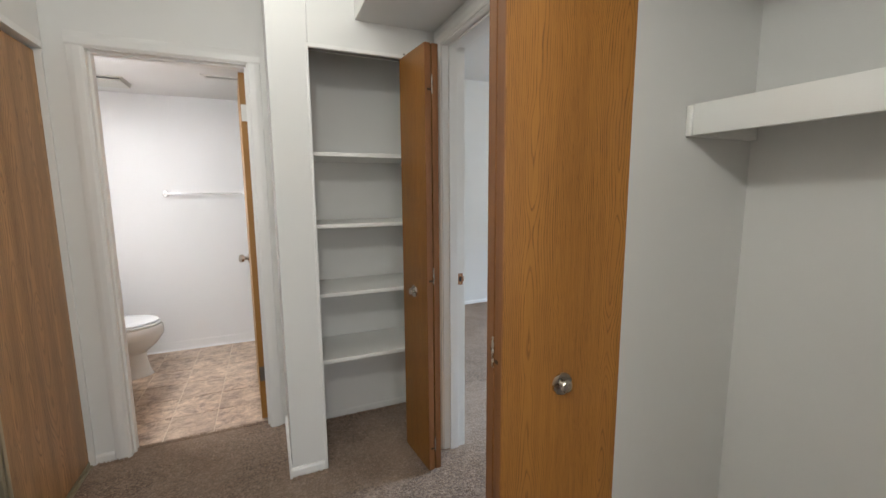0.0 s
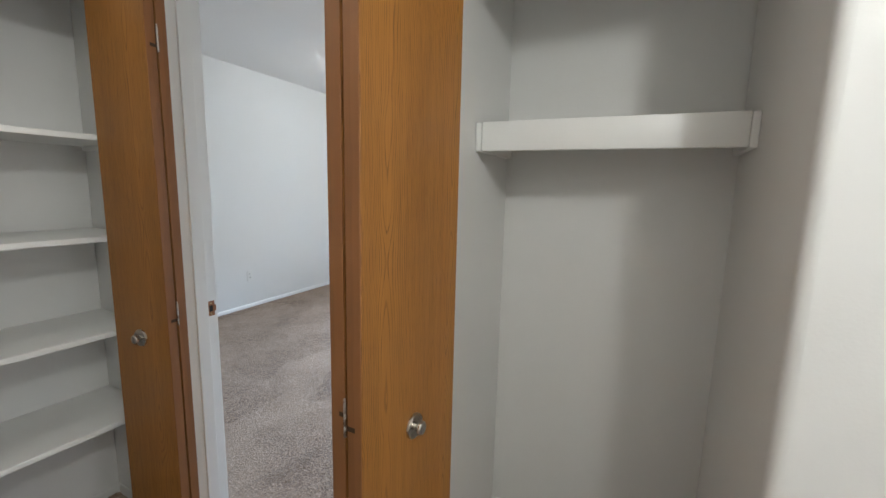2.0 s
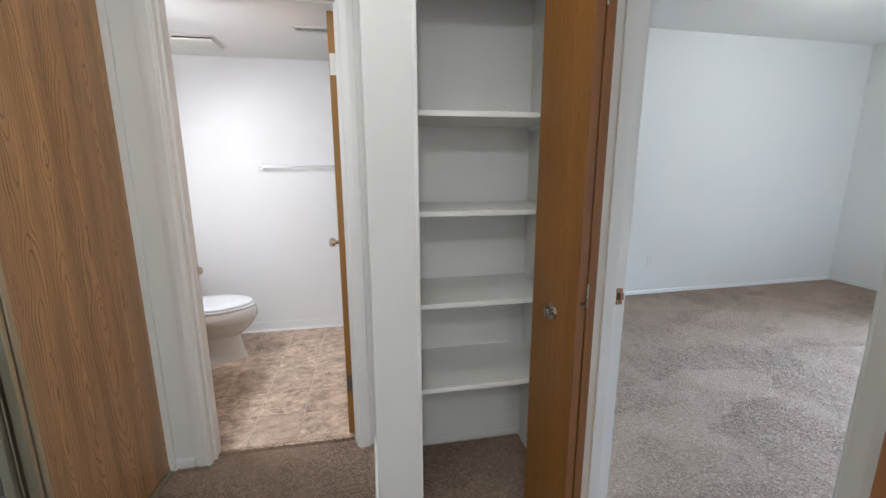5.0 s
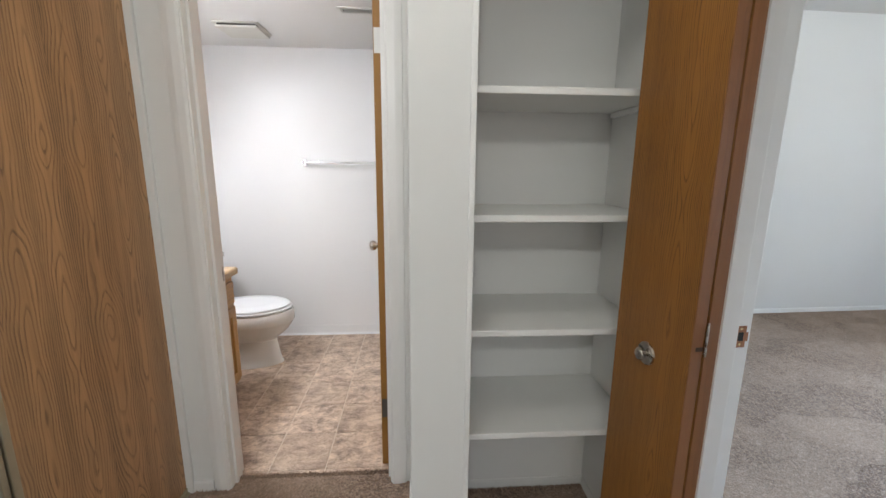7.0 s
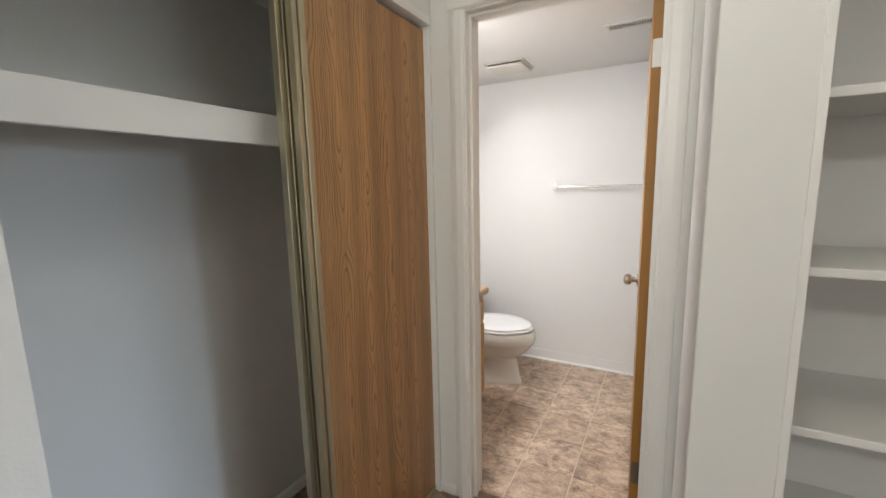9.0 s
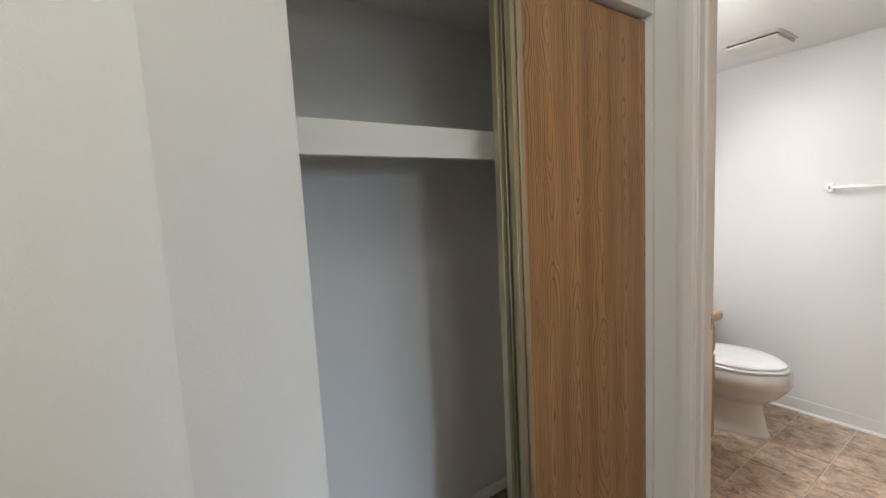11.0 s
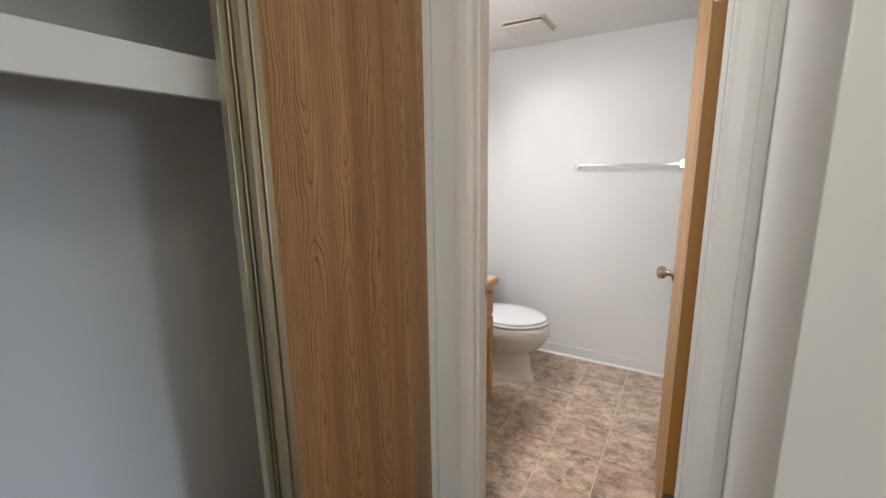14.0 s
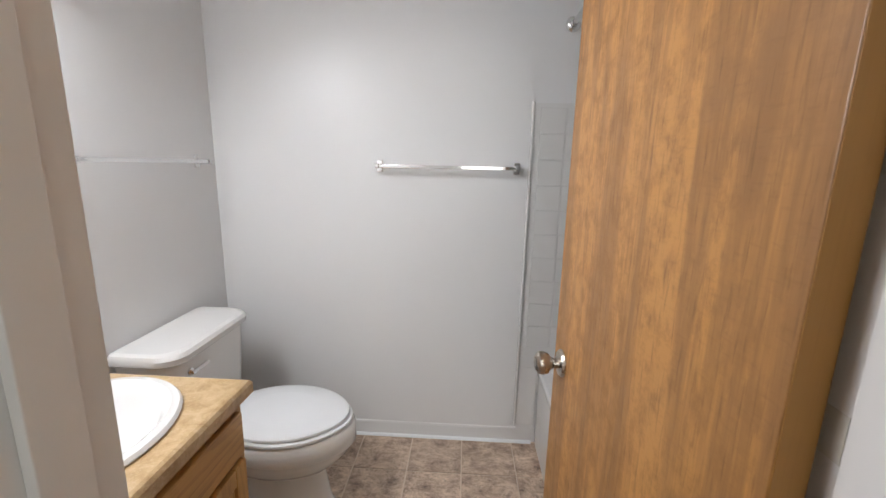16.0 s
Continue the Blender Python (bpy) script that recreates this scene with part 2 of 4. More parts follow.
def tile_material():
    """Printed slate-look vinyl, each tile with its own streaked clouding."""
    m, n, l, p = material("vinyl_tile")
    cloud = noise_tex(n, l, coords(n, l, (1, 1.25, 1), rand=True), 11, 10, 0.78, 0.4)
    vein = noise_tex(n, l, coords(n, l, (1, 1.6, 1), rand=True), 36, 8, 0.78, 0.6)
    fleck = noise_tex(n, l, coords(n, l, (1, 1.6, 1), rand=True), 85, 4, 0.7, 0.4)
    c = ramp(n, l, cloud, [(0.36, (0.16, 0.112, 0.084)), (0.45, (0.45, 0.325, 0.24)), (0.54, (0.68, 0.52, 0.395)), (0.63, (0.88, 0.72, 0.57))])
    c = mix(n, l, ramp(n, l, vein, [(0.53, (0.0,) * 3), (0.62, (0.6,) * 3)]), c, (0.201, 0.142, 0.104))
    c = mix(n, l, ramp(n, l, fleck, [(0.57, (0.0,) * 3), (0.68, (0.5,) * 3)]), c, (0.779, 0.637, 0.507))
    info = n.new("ShaderNodeObjectInfo")
    c = mix(n, l, ramp(n, l, info.outputs["Random"], [(0.0, (0.0,) * 3), (1.0, (0.35,) * 3)]), c, (0.366, 0.262, 0.189))
    l.new(c, p.inputs["Base Color"])
    l.new(ramp(n, l, cloud, [(0.3, (0.3,) * 3), (0.7, (0.42,) * 3)]), p.inputs["Roughness"])
    bump(n, l, p, vein, 0.2, 0.001)
    return m


def glow(name, colour, power):
    m, n, l, p = material(name)
    p.inputs["Emission Color"].default_value, p.inputs["Emission Strength"].default_value = (*colour, 1), power
    p.inputs["Base Color"].default_value = (0.8, 0.8, 0.8, 1)
    return m


WALL = paint("wall_paint", (0.75, 0.743, 0.722), 0.58)
BATH = paint("bath_paint", (0.81, 0.805, 0.80), 0.36, 0.10, 160.0, 0.012, 0.004)
BATH.node_tree.nodes["Principled BSDF"].inputs["Specular IOR Level"].default_value = 0.4
CEIL = paint("ceiling_paint", (0.78, 0.77, 0.75), 0.75, 0.6, 90)
TRIM = paint("trim_paint", (0.80, 0.79, 0.77), 0.32, 0.05, 30, 0.006)
SHELF = paint("shelf_paint", (0.85, 0.845, 0.82), 0.35, 0.12, 80)
CARPET = carpet_material()
TILE = tile_material()
GROUT = plain("vinyl_joint", (0.74, 0.62, 0.49), 0.5)
OAK = printed_wood("golden_oak_veneer", (0.355, 0.15, 0.029), (0.10, 0.036, 0.007), 0.24, 24.0, 4.0, 0.42, 0.6, 1.0, 0.2)
DOOR_EDGE = wood("stained_door_edge", (0.32, 0.148, 0.026), (0.24, 0.105, 0.018), (0.18, 0.076, 0.013), 5, 0.3, 3, 10, 0.4, 0.5, 0.4, 0.25)
OAK_EDGE = wood("oak_edge_band", (0.235, 0.094, 0.030), (0.18, 0.070, 0.021), (0.13, 0.05, 0.014), 5, 0.3, 3, 10, 0.4, 0.45, 0.4, 0.25)
PRINT = printed_wood("printed_oak_panel", (0.50, 0.275, 0.122), (0.062, 0.028, 0.010), 0.125, 6.0, 3.4, 0.42, 0.4, 0.76, 0.26)
BIRCH = mottled_wood("birch_veneer", (0.54, 0.265, 0.078), (0.31, 0.148, 0.048), (0.15, 0.065, 0.020))
CAB = wood("oak_cabinet", (0.54, 0.30, 0.092), (0.36, 0.178, 0.05), (0.22, 0.10, 0.03), 7, 0.7, 6, 20, 0.35, 0.35, 0.6, 0.6)
CHROME = plain("chrome", (0.78, 0.78, 0.78), 0.08, 1.0, 0.03)
NICKEL = plain("satin_nickel", (0.52, 0.48, 0.43), 0.28, 1.0, 0.08)
BRASS = plain("brass", (0.66, 0.50, 0.28), 0.28, 1.0, 0.15)
COPPER = plain("tarnished_copper", (0.42, 0.20, 0.11), 0.42, 0.7, 0.3, 60)
GOLD = plain("anodised_gold_frame", (0.46, 0.41, 0.29), 0.36, 0.85, 0.06)
CHINA = plain("vitreous_china", (0.80, 0.785, 0.76), 0.09, 0.0, 0.02, 6)
SEAT = plain("toilet_seat_plastic", (0.84, 0.85, 0.86), 0.22, 0.0, 0.02, 6)
ACRYL = plain("tub_acrylic", (0.80, 0.79, 0.77), 0.16, 0.0, 0.03, 5)
PLASTIC = plain("white_plastic", (0.76, 0.75, 0.72), 0.38, 0.0, 0.04)
BEIGE = plain("aged_plastic", (0.70, 0.68, 0.62), 0.42, 0.0, 0.05)
# near-black colour stands in for the shade inside holes, slots and slits
DARK = plain("hole_shade", (0.02, 0.018, 0.016), 0.7)
GREASE = plain("grease_darkened_metal", (0.055, 0.028, 0.014), 0.55, 0.3)
BLACKENED = plain("dark_steel", (0.16, 0.14, 0.12), 0.4, 0.8)


def counter_material():
    m, n, l, p = material("stone_look_laminate")
    v = coords(n, l, (1, 1, 1))
    a, b = noise_tex(n, l, v, 22, 6, 0.7, 0.8), noise_tex(n, l, v, 140, 3, 0.6)
    c = ramp(n, l, a, [(0.32, (0.40, 0.25, 0.115)), (0.5, (0.53, 0.365, 0.19)), (0.7, (0.64, 0.48, 0.285))])
    c = mix(n, l, ramp(n, l, b, [(0.56, (0.0,) * 3), (0.68, (0.35,) * 3)]), c, (0.70, 0.56, 0.38))
    l.new(c, p.inputs["Base Color"])
    p.inputs["Roughness"].default_value = 0.3
    return m


COUNTER = counter_material()


# ---- building helpers ----
def box(bm, x0, x1, y0, y1, z0, z1, m=None, bevel=0.0, seg=2):
    vs = [bm.verts.new((x, y, z)) for x in (x0, x1) for y in (y0, y1) for z in (z0, z1)]
    fs = [bm.faces.new([vs[i] for i in q]) for q in ((0, 1, 3, 2), (4, 6, 7, 5), (0, 4, 5, 1), (2, 3, 7, 6), (0, 2, 6, 4), (1, 5, 7, 3))]
    if bevel:
        es = list({e for f in fs for e in f.edges})
        out = bmesh.ops.bevel(bm, geom=es, offset=bevel, segments=seg, affect="EDGES", profile=0.5)
        vs = list({v for f in out["faces"] for v in f.verts} | {v for v in vs if v.is_valid})
    if m is not None:
        bmesh.ops.transform(bm, matrix=m, verts=[v for v in vs if v.is_valid])
    return vs


def boxes(*specs, bevel=0.0):
    bm = bmesh.new()
    for s in specs:
        box(bm, *s, bevel=bevel)
    return bm


def lathe(bm, profile, m=None, n=28):
    """Turn (radius, height) pairs round z; both ends are closed."""
    rings = [[bm.verts.new((r * math.cos(2 * math.pi * i / n), r * math.sin(2 * math.pi * i / n), z)) for i in range(n)] for r, z in profile]
    for a, b in zip(rings, rings[1:]):
        for i in range(n):
            bm.faces.new((a[i], a[(i + 1) % n], b[(i + 1) % n], b[i]))
    bm.faces.new(rings[0][::-1])
    bm.faces.new(rings[-1])
    vs = [v for r in rings for v in r]
    if m is not None:
        bmesh.ops.transform(bm, matrix=m, verts=vs)
    return vs


def loft(bm, rings, close=True):
    """Skin closed rings of equal count."""
    rs = [[bm.verts.new(p) for p in r] for r in rings]
    n = len(rs[0])
    for a, b in zip(rs, rs[1:]):
        for i in range(n):
            bm.faces.new((a[i], a[(i + 1) % n], b[(i + 1) % n], b[i]))
    if close:
        bm.faces.new(rs[0][::-1])
        bm.faces.new(rs[-1])
    return rs


def finish(bm, name, mat, smooth=True):
    bmesh.ops.recalc_face_normals(bm, faces=bm.faces)
    me = bpy.data.meshes.new(name)
    bm.to_mesh(me)
    bm.free()
    me.materials.append(mat)
    if smooth:
        # flats stay flat, so that only the rounded edges are shaded round
        me.set_sharp_from_angle(angle=radians(35))
        me.polygons.foreach_set("use_smooth", [max(abs(c) for c in p.normal) < 0.9995 for p in me.polygons])
    return me


def part(name, bm, mat, parent, label="", m=None):
    ob = new(name, finish(bm, name, mat))
    ob.parent = parent
    if m is not None:
        ob.matrix_basis = m
    return tagged(ob, label)


def thing(name, m, label, category, group="", kind=""):
    ob = new(name)
    ob.empty_display_size = 0.05
    ob.matrix_basis = m
    return tagged(ob, label, category, group, kind)


def solid(name, bm, mat, label="", category="", group="", kind="", m=None):
    ob = new(name, finish(bm, name, mat))
    if m is not None:
        ob.matrix_basis = m
    return tagged(ob, label, category, group, kind)


def structure(name, mat, label, category, *specs, bevel=0.0):
    return solid(name, boxes(*specs, bevel=bevel), mat, label, category, kind="structure")


def profile_strip(bm, pts, p0, p1, out, up):
    """A moulding: section points (along out, along up) swept from p0 to p1."""
    p0, p1, out, up = Vector(p0), Vector(p1), Vector(out), Vector(up)
    loft(bm, [[p + out * a + up * b for a, b in pts] for p in (p0, p1)])


# ---- plan, in metres ----
LEFT, RIGHT, T = -0.795, 0.855, 0.115          # hall faces, wall thickness
BED = RIGHT + T
BATH_S, BATH_N = 2.51, 4.135                   # hall face of the bathroom wall, bathroom back wall
BATH_IN = BATH_S + T
BATH_W = -1.46
JL, JR, BHEAD = -0.648, 0.012, 2.01            # bathroom door opening
LIN_F, LIN_B, LIN_L, LIN_R, LIN_HEAD = 2.0, 2.45, 0.268, 0.825, 1.985
LIN_SIDE = 0.105
DOOR_S, DOOR_N, DHEAD = 1.145, 1.90, 2.025     # bedroom door opening
COAT_S, COAT_N, COAT_B = 0.20, 0.945, 1.56
CLO_S, CLO_N, CLO_B, SHEAD = 1.258, 2.492, -1.39, 1.985   # sliding-door closet
STUB_S, WEST = 1.0265, -0.75                    # corner where the hall widens, narrow hall face
HALL_C, BATH_C, BED_C = 2.44, 2.15, 2.62
SOUTH = -3.2

# ---- structure ----
structure("floor", CARPET, "taupe cut-pile carpet with vacuum marks", "carpet", (-1.6, 5.75, -3.35, 2.575, -0.1, 0.005), (BED - 0.04, 5.75, 2.5755, 4.75, -0.1, 0.005))
structure("floor_bathroom", GROUT, "slate-look vinyl floor in square tiles", "floor", (-1.6, 0.87, 2.577, 4.25, -0.1, -0.003))
structure("ceiling_hall", CEIL, "white painted hall ceiling", "ceiling", (-1.6, 1.68, -3.35, BATH_S - 0.0005, HALL_C, HALL_C + 0.1))
structure("ceiling_bathroom", CEIL, "white low bathroom ceiling", "ceiling", (BATH_W - T, BED - 0.001, BATH_S + 0.001, BATH_N + T, BATH_C, BATH_C + 0.1))
structure("ceiling_bedroom", CEIL, "white bedroom ceiling", "ceiling", (BED, 5.75, 0.8, 4.75, BED_C, BED_C + 0.1))
structure("soffit", WALL, "white boxed soffit above the bedroom door", "soffit", (0.475, RIGHT - 0.001, 1.0, LIN_F - 0.001, 2.11, HALL_C), bevel=0.004)

structure("wall_bathroom_south", WALL, "off-white painted wall round the bathroom door", "wall", (BATH_W - T, JL - 0.02, BATH_S, BATH_IN, 0, HALL_C))
structure("wall_bathroom_south_pier", WALL, "off-white painted wall round the bathroom door", "wall", (JR + 0.02, LIN_SIDE + 0.01, BATH_S, BATH_IN, 0, HALL_C))
structure("wall_bathroom_south_header", WALL, "off-white painted wall round the bathroom door", "wall", (JL - 0.02, JR + 0.02, BATH_S, BATH_IN, BHEAD + 0.02, HALL_C))
structure("wall_linen_closet_west", WALL, "off-white wall framing the linen closet", "wall", (LIN_SIDE, LIN_L, LIN_F, BATH_S - 0.001, 0, HALL_C), bevel=0.004)
structure("wall_linen_closet_east", WALL, "off-white wall framing the linen closet", "wall", (LIN_R, RIGHT, LIN_F, BATH_S - 0.001, 0, HALL_C), bevel=0.004)
structure("wall_linen_closet_header", WALL, "off-white wall framing the linen closet", "wall", (LIN_L, LIN_R, LIN_F, LIN_F + 0.09, LIN_HEAD, HALL_C), bevel=0.004)
structure("wall_linen_closet_back", WALL, "off-white wall framing the linen closet", "wall", (LIN_L, LIN_R, LIN_B, BATH_S - 0.001, 0, HALL_C), bevel=0.004)
structure("wall_hall_east", WALL, "off-white hall wall with bedroom door and coat closet openings", "wall", (RIGHT, BED, DOOR_N + 0.02, BATH_IN, 0, BED_C), bevel=0.003)
structure("wall_bedroom_door_header", WALL, "off-white hall wall with bedroom door and coat closet openings", "wall", (RIGHT, BED, DOOR_S - 0.02, DOOR_N + 0.02, DHEAD + 0.02, BED_C), bevel=0.003)
structure("wall_hall_east_pier", WALL, "off-white hall wall with bedroom door and coat closet openings", "wall", (RIGHT, BED, COAT_N, DOOR_S - 0.02, 0, BED_C), bevel=0.003)
structure("wall_coat_closet_header", WALL, "off-white hall wall with bedroom door and coat closet openings", "wall", (RIGHT, BED, COAT_S, COAT_N, 2.035, BED_C), bevel=0.003)
bm = bmesh.new()
r = 0.022
bullnose = [(RIGHT + r - r * math.sin(radians(15 * k)), COAT_S - r + r * math.cos(radians(15 * k))) for k in range(7)]
loft(bm, [[(x, y, z) for x, y in [(RIGHT, SOUTH), (BED, SOUTH), (BED, COAT_S - T), (COAT_B, COAT_S - T), (COAT_B, COAT_S)] + bullnose] for z in (0, HALL_C)])
solid("wall_hall_south_east", bm, WALL, "off-white hall wall turning a rounded corner into the coat closet", "wall", kind="structure")
structure("wall_coat_closet_north", WALL, "off-white coat closet walls", "wall", (BED, COAT_B, COAT_N, COAT_N + T, 0, BED_C))
structure("wall_coat_closet_back", WALL, "off-white coat closet walls", "wall", (COAT_B, COAT_B + T, COAT_S - T, COAT_N + T, 0, BED_C))
structure("wall_closet_header", WALL, "off-white wall above the sliding closet doors", "wall", (LEFT - T, LEFT, CLO_S, CLO_N, SHEAD + 0.03, HALL_C), (LEFT - T, LEFT, CLO_N, BATH_S - 0.001, 0, HALL_C), bevel=0.003)
structure("wall_closet_end", WALL, "off-white end wall between closet and passage", "wall", (CLO_B, LEFT - T - 0.001, STUB_S + 0.001, STUB_S + 0.1, 0, HALL_C))
bm = bmesh.new()
loft(bm, [[(WEST, STUB_S, z), (LEFT, CLO_S, z), (LEFT - T, CLO_S, z), (LEFT - T, STUB_S, z)] for z in (0, HALL_C - 0.001)])
solid("wall_closet_splay", bm, WALL, "off-white splayed wall beside the sliding closet", "wall", kind="structure").data.shade_flat()
structure("wall_hall_west", WALL, "off-white hall wall ending in a chipped outside corner", "wall", (CLO_B - T, WEST, SOUTH, STUB_S, 0, HALL_C))
structure("ceiling_closet", WALL, "low closet ceiling", "ceiling", (CLO_B, LEFT - T, STUB_S + 0.1, BATH_S - 0.001, 2.09, 2.13))
structure("wall_west", WALL, "off-white closet back wall", "wall", (CLO_B - T, CLO_B, STUB_S + 0.001, BATH_S - 0.001, 0, HALL_C))
# unseen: added to close the hall, with an opening behind the fill lamp
structure("wall_south", WALL, "off-white wall added to close the unseen south end, with a window opening", "wall",
          (WEST - T, -0.4, SOUTH - T, SOUTH, 0, HALL_C), (0.72, BED, SOUTH - T, SOUTH, 0, HALL_C), (-0.4, 0.72, SOUTH - T, SOUTH, 0, 0.8), (-0.4, 0.72, SOUTH - T, SOUTH, 2.1, HALL_C))
structure("wall_bathroom_west", BATH, "white painted bathroom side wall", "wall", (BATH_W - T, BATH_W, BATH_IN, BATH_N + T, 0, BATH_C))
structure("wall_bathroom_north", BATH, "glossy white painted bathroom back wall", "wall", (BATH_W, RIGHT, BATH_N, BATH_N + T, 0, BATH_C))
structure("wall_bathroom_east", BATH, "white wall behind the bathtub", "wall", (RIGHT, BED, BATH_IN, 4.75, 0, BED_C))
structure("wall_bathroom_inner", BATH, "white painted wall inside the bathroom door", "wall", (BATH_W, JL - 0.02, BATH_IN, BATH_IN + 0.004, 0, BATH_C), (JR + 0.02, RIGHT, BATH_IN, BATH_IN + 0.004, 0, BATH_C))
solid("wall_bedroom_north", boxes((0, 4.8, 0, T, 0, BED_C)), WALL, "white painted bedroom wall", "wall", kind="structure", m=pose(BED - 0.02, 4.355, 0, 0, 0, 1.9))
structure("wall_bedroom_east", WALL, "white painted bedroom end wall with a window", "wall",
          (5.55, 5.55 + T, 0.8, 1.02, 0, BED_C), (5.55, 5.55 + T, 2.12, 4.75, 0, BED_C), (5.55, 5.55 + T, 1.02, 2.12, 0, 0.8), (5.55, 5.55 + T, 1.02, 2.12, 2.1, BED_C))
structure("wall_bedroom_south", WALL, "white painted bedroom wall", "wall", (COAT_B + T, 5.55, 0.8, 0.95, 0, BED_C))


def casing(name, horizontal, plane, out, a0, a1, head, width=0.062, label="white painted door casing with rounded edges"):
    """Two legs and a head of moulded trim round an opening; the face looks along out (a sign), the opening runs from a0 to a1."""
    th = 0.014
    sec = [(0, 0), (th * 0.55, 0), (th, 0.008), (th, width * 0.55), (th * 0.75, width - 0.01), (th * 0.5, width - 0.002), (0, width)]
    for side, edge in ((-1, a0), (1, a1)):
        bm = bmesh.new()
        p0, p1 = ((edge, plane, 0), (edge, plane, head)) if horizontal else ((plane, edge, 0), (plane, edge, head))
        profile_strip(bm, sec, p0, p1, (0, out, 0) if horizontal else (out, 0, 0), (side, 0, 0) if horizontal else (0, side, 0))
        solid(name, bm, TRIM, label, "door trim", kind="structure")
    bm = bmesh.new()
    p0, p1 = ((a0 - width, plane, head), (a1 + width, plane, head)) if horizontal else ((plane, a0 - width, head), (plane, a1 + width, head))
    profile_strip(bm, sec, p0, p1, (0, out, 0) if horizontal else (out, 0, 0), (0, 0, 1))
    solid(name, bm, TRIM, label, "door trim", kind="structure")


# bathroom door lining and trim
structure("door_jamb_latch_side", TRIM, "white painted bathroom door lining", "door frame", (JL - 0.019, JL, BATH_S - 0.002, BATH_IN + 0.003, 0, BHEAD + 0.019), bevel=0.0015)
structure("door_jamb_hinge_side", TRIM, "white painted bathroom door lining", "door frame", (JR, JR + 0.019, BATH_S - 0.002, BATH_IN + 0.003, 0, BHEAD + 0.019), bevel=0.0015)
structure("door_jamb_head", TRIM, "white painted bathroom door lining", "door frame", (JL, JR, BATH_S - 0.002, BATH_IN + 0.003, BHEAD, BHEAD + 0.019), bevel=0.0015)
structure("door_stop_latch_side", TRIM, "white painted bathroom door lining", "door frame", (JL, JL + 0.011, BATH_S + 0.03, BATH_IN - 0.037, 0, BHEAD), bevel=0.0015)
structure("door_stop_hinge_side", TRIM, "white painted bathroom door lining", "door frame", (JR - 0.011, JR, BATH_S + 0.03, BATH_IN - 0.037, 0, BHEAD), bevel=0.0015)
structure("door_stop_head", TRIM, "white painted bathroom door lining", "door frame", (JL + 0.011, JR - 0.011, BATH_S + 0.03, BATH_IN - 0.037, BHEAD - 0.011, BHEAD), bevel=0.0015)
casing("trim_bathroom_door", True, BATH_S, -1, JL - 0.006, JR + 0.006, BHEAD + 0.006)
# bedroom door lining and trim
structure("door_jamb_bedroom_strike", TRIM, "white painted bedroom door lining", "door frame", (RIGHT - 0.002, BED + 0.002, DOOR_N, DOOR_N + 0.019, 0, DHEAD + 0.019), bevel=0.0015)
structure("door_jamb_bedroom_hinge", TRIM, "white painted bedroom door lining", "door frame", (RIGHT - 0.002, BED + 0.002, DOOR_S - 0.019, DOOR_S, 0, DHEAD + 0.019), bevel=0.0015)
structure("door_jamb_bedroom_head", TRIM, "white painted bedroom door lining", "door frame", (RIGHT - 0.002, BED + 0.002, DOOR_S, DOOR_N, DHEAD, DHEAD + 0.019), bevel=0.0015)
structure("door_stop_bedroom_strike", TRIM, "white painted bedroom door lining", "door frame", (RIGHT + 0.03, BED - 0.04, DOOR_N - 0.011, DOOR_N, 0, DHEAD), bevel=0.0015)
structure("door_stop_bedroom_hinge", TRIM, "white painted bedroom door lining", "door frame", (RIGHT + 0.03, BED - 0.04, DOOR_S, DOOR_S + 0.011, 0, DHEAD), bevel=0.0015)
structure("door_stop_bedroom_head", TRIM, "white painted bedroom door lining", "door frame", (RIGHT + 0.03, BED - 0.04, DOOR_S + 0.011, DOOR_N - 0.011, DHEAD - 0.011, DHEAD), bevel=0.0015)
casing("trim_bedroom_door", False, RIGHT, -1, DOOR_S - 0.006, DOOR_N + 0.006, DHEAD + 0.006)
# linen closet: slim trim round the opening with the track at its head
structure("trim_linen_closet", TRIM, "slim white painted edge trim of the linen closet", "trim",
          (LIN_L - 0.012, LIN_L + 0.003, LIN_F - 0.004, LIN_F + 0.088, 0, LIN_HEAD), (LIN_L - 0.012, LIN_R, LIN_F - 0.005, LIN_F + 0.012, LIN_HEAD - 0.012, LIN_HEAD + 0.004), bevel=0.002)
structure("track_linen_closet", BLACKENED, "dark metal bifold track", "track", (LIN_L + 0.004, LIN_R, LIN_F + 0.03, LIN_F + 0.055, LIN_HEAD - 0.008, LIN_HEAD - 0.0005))
structure("trim_sliding_doors", TRIM, "white painted header trim of the sliding doors", "trim", (LEFT - T, LEFT + 0.006, CLO_S, CLO_N - 0.001, SHEAD, SHEAD + 0.029), bevel=0.002)


def skirting(name, p0, p1, out, height=0.055, mat=TRIM, label="low white painted baseboard", th=0.012):
    bm = bmesh.new()
    profile_strip(bm, [(0, 0), (th, 0), (th, height - 0.012), (th * 0.6, height - 0.002), (0, height)], p0, p1, out, (0, 0, 1))
    solid(name, bm, mat, label, "baseboard", kind="structure")


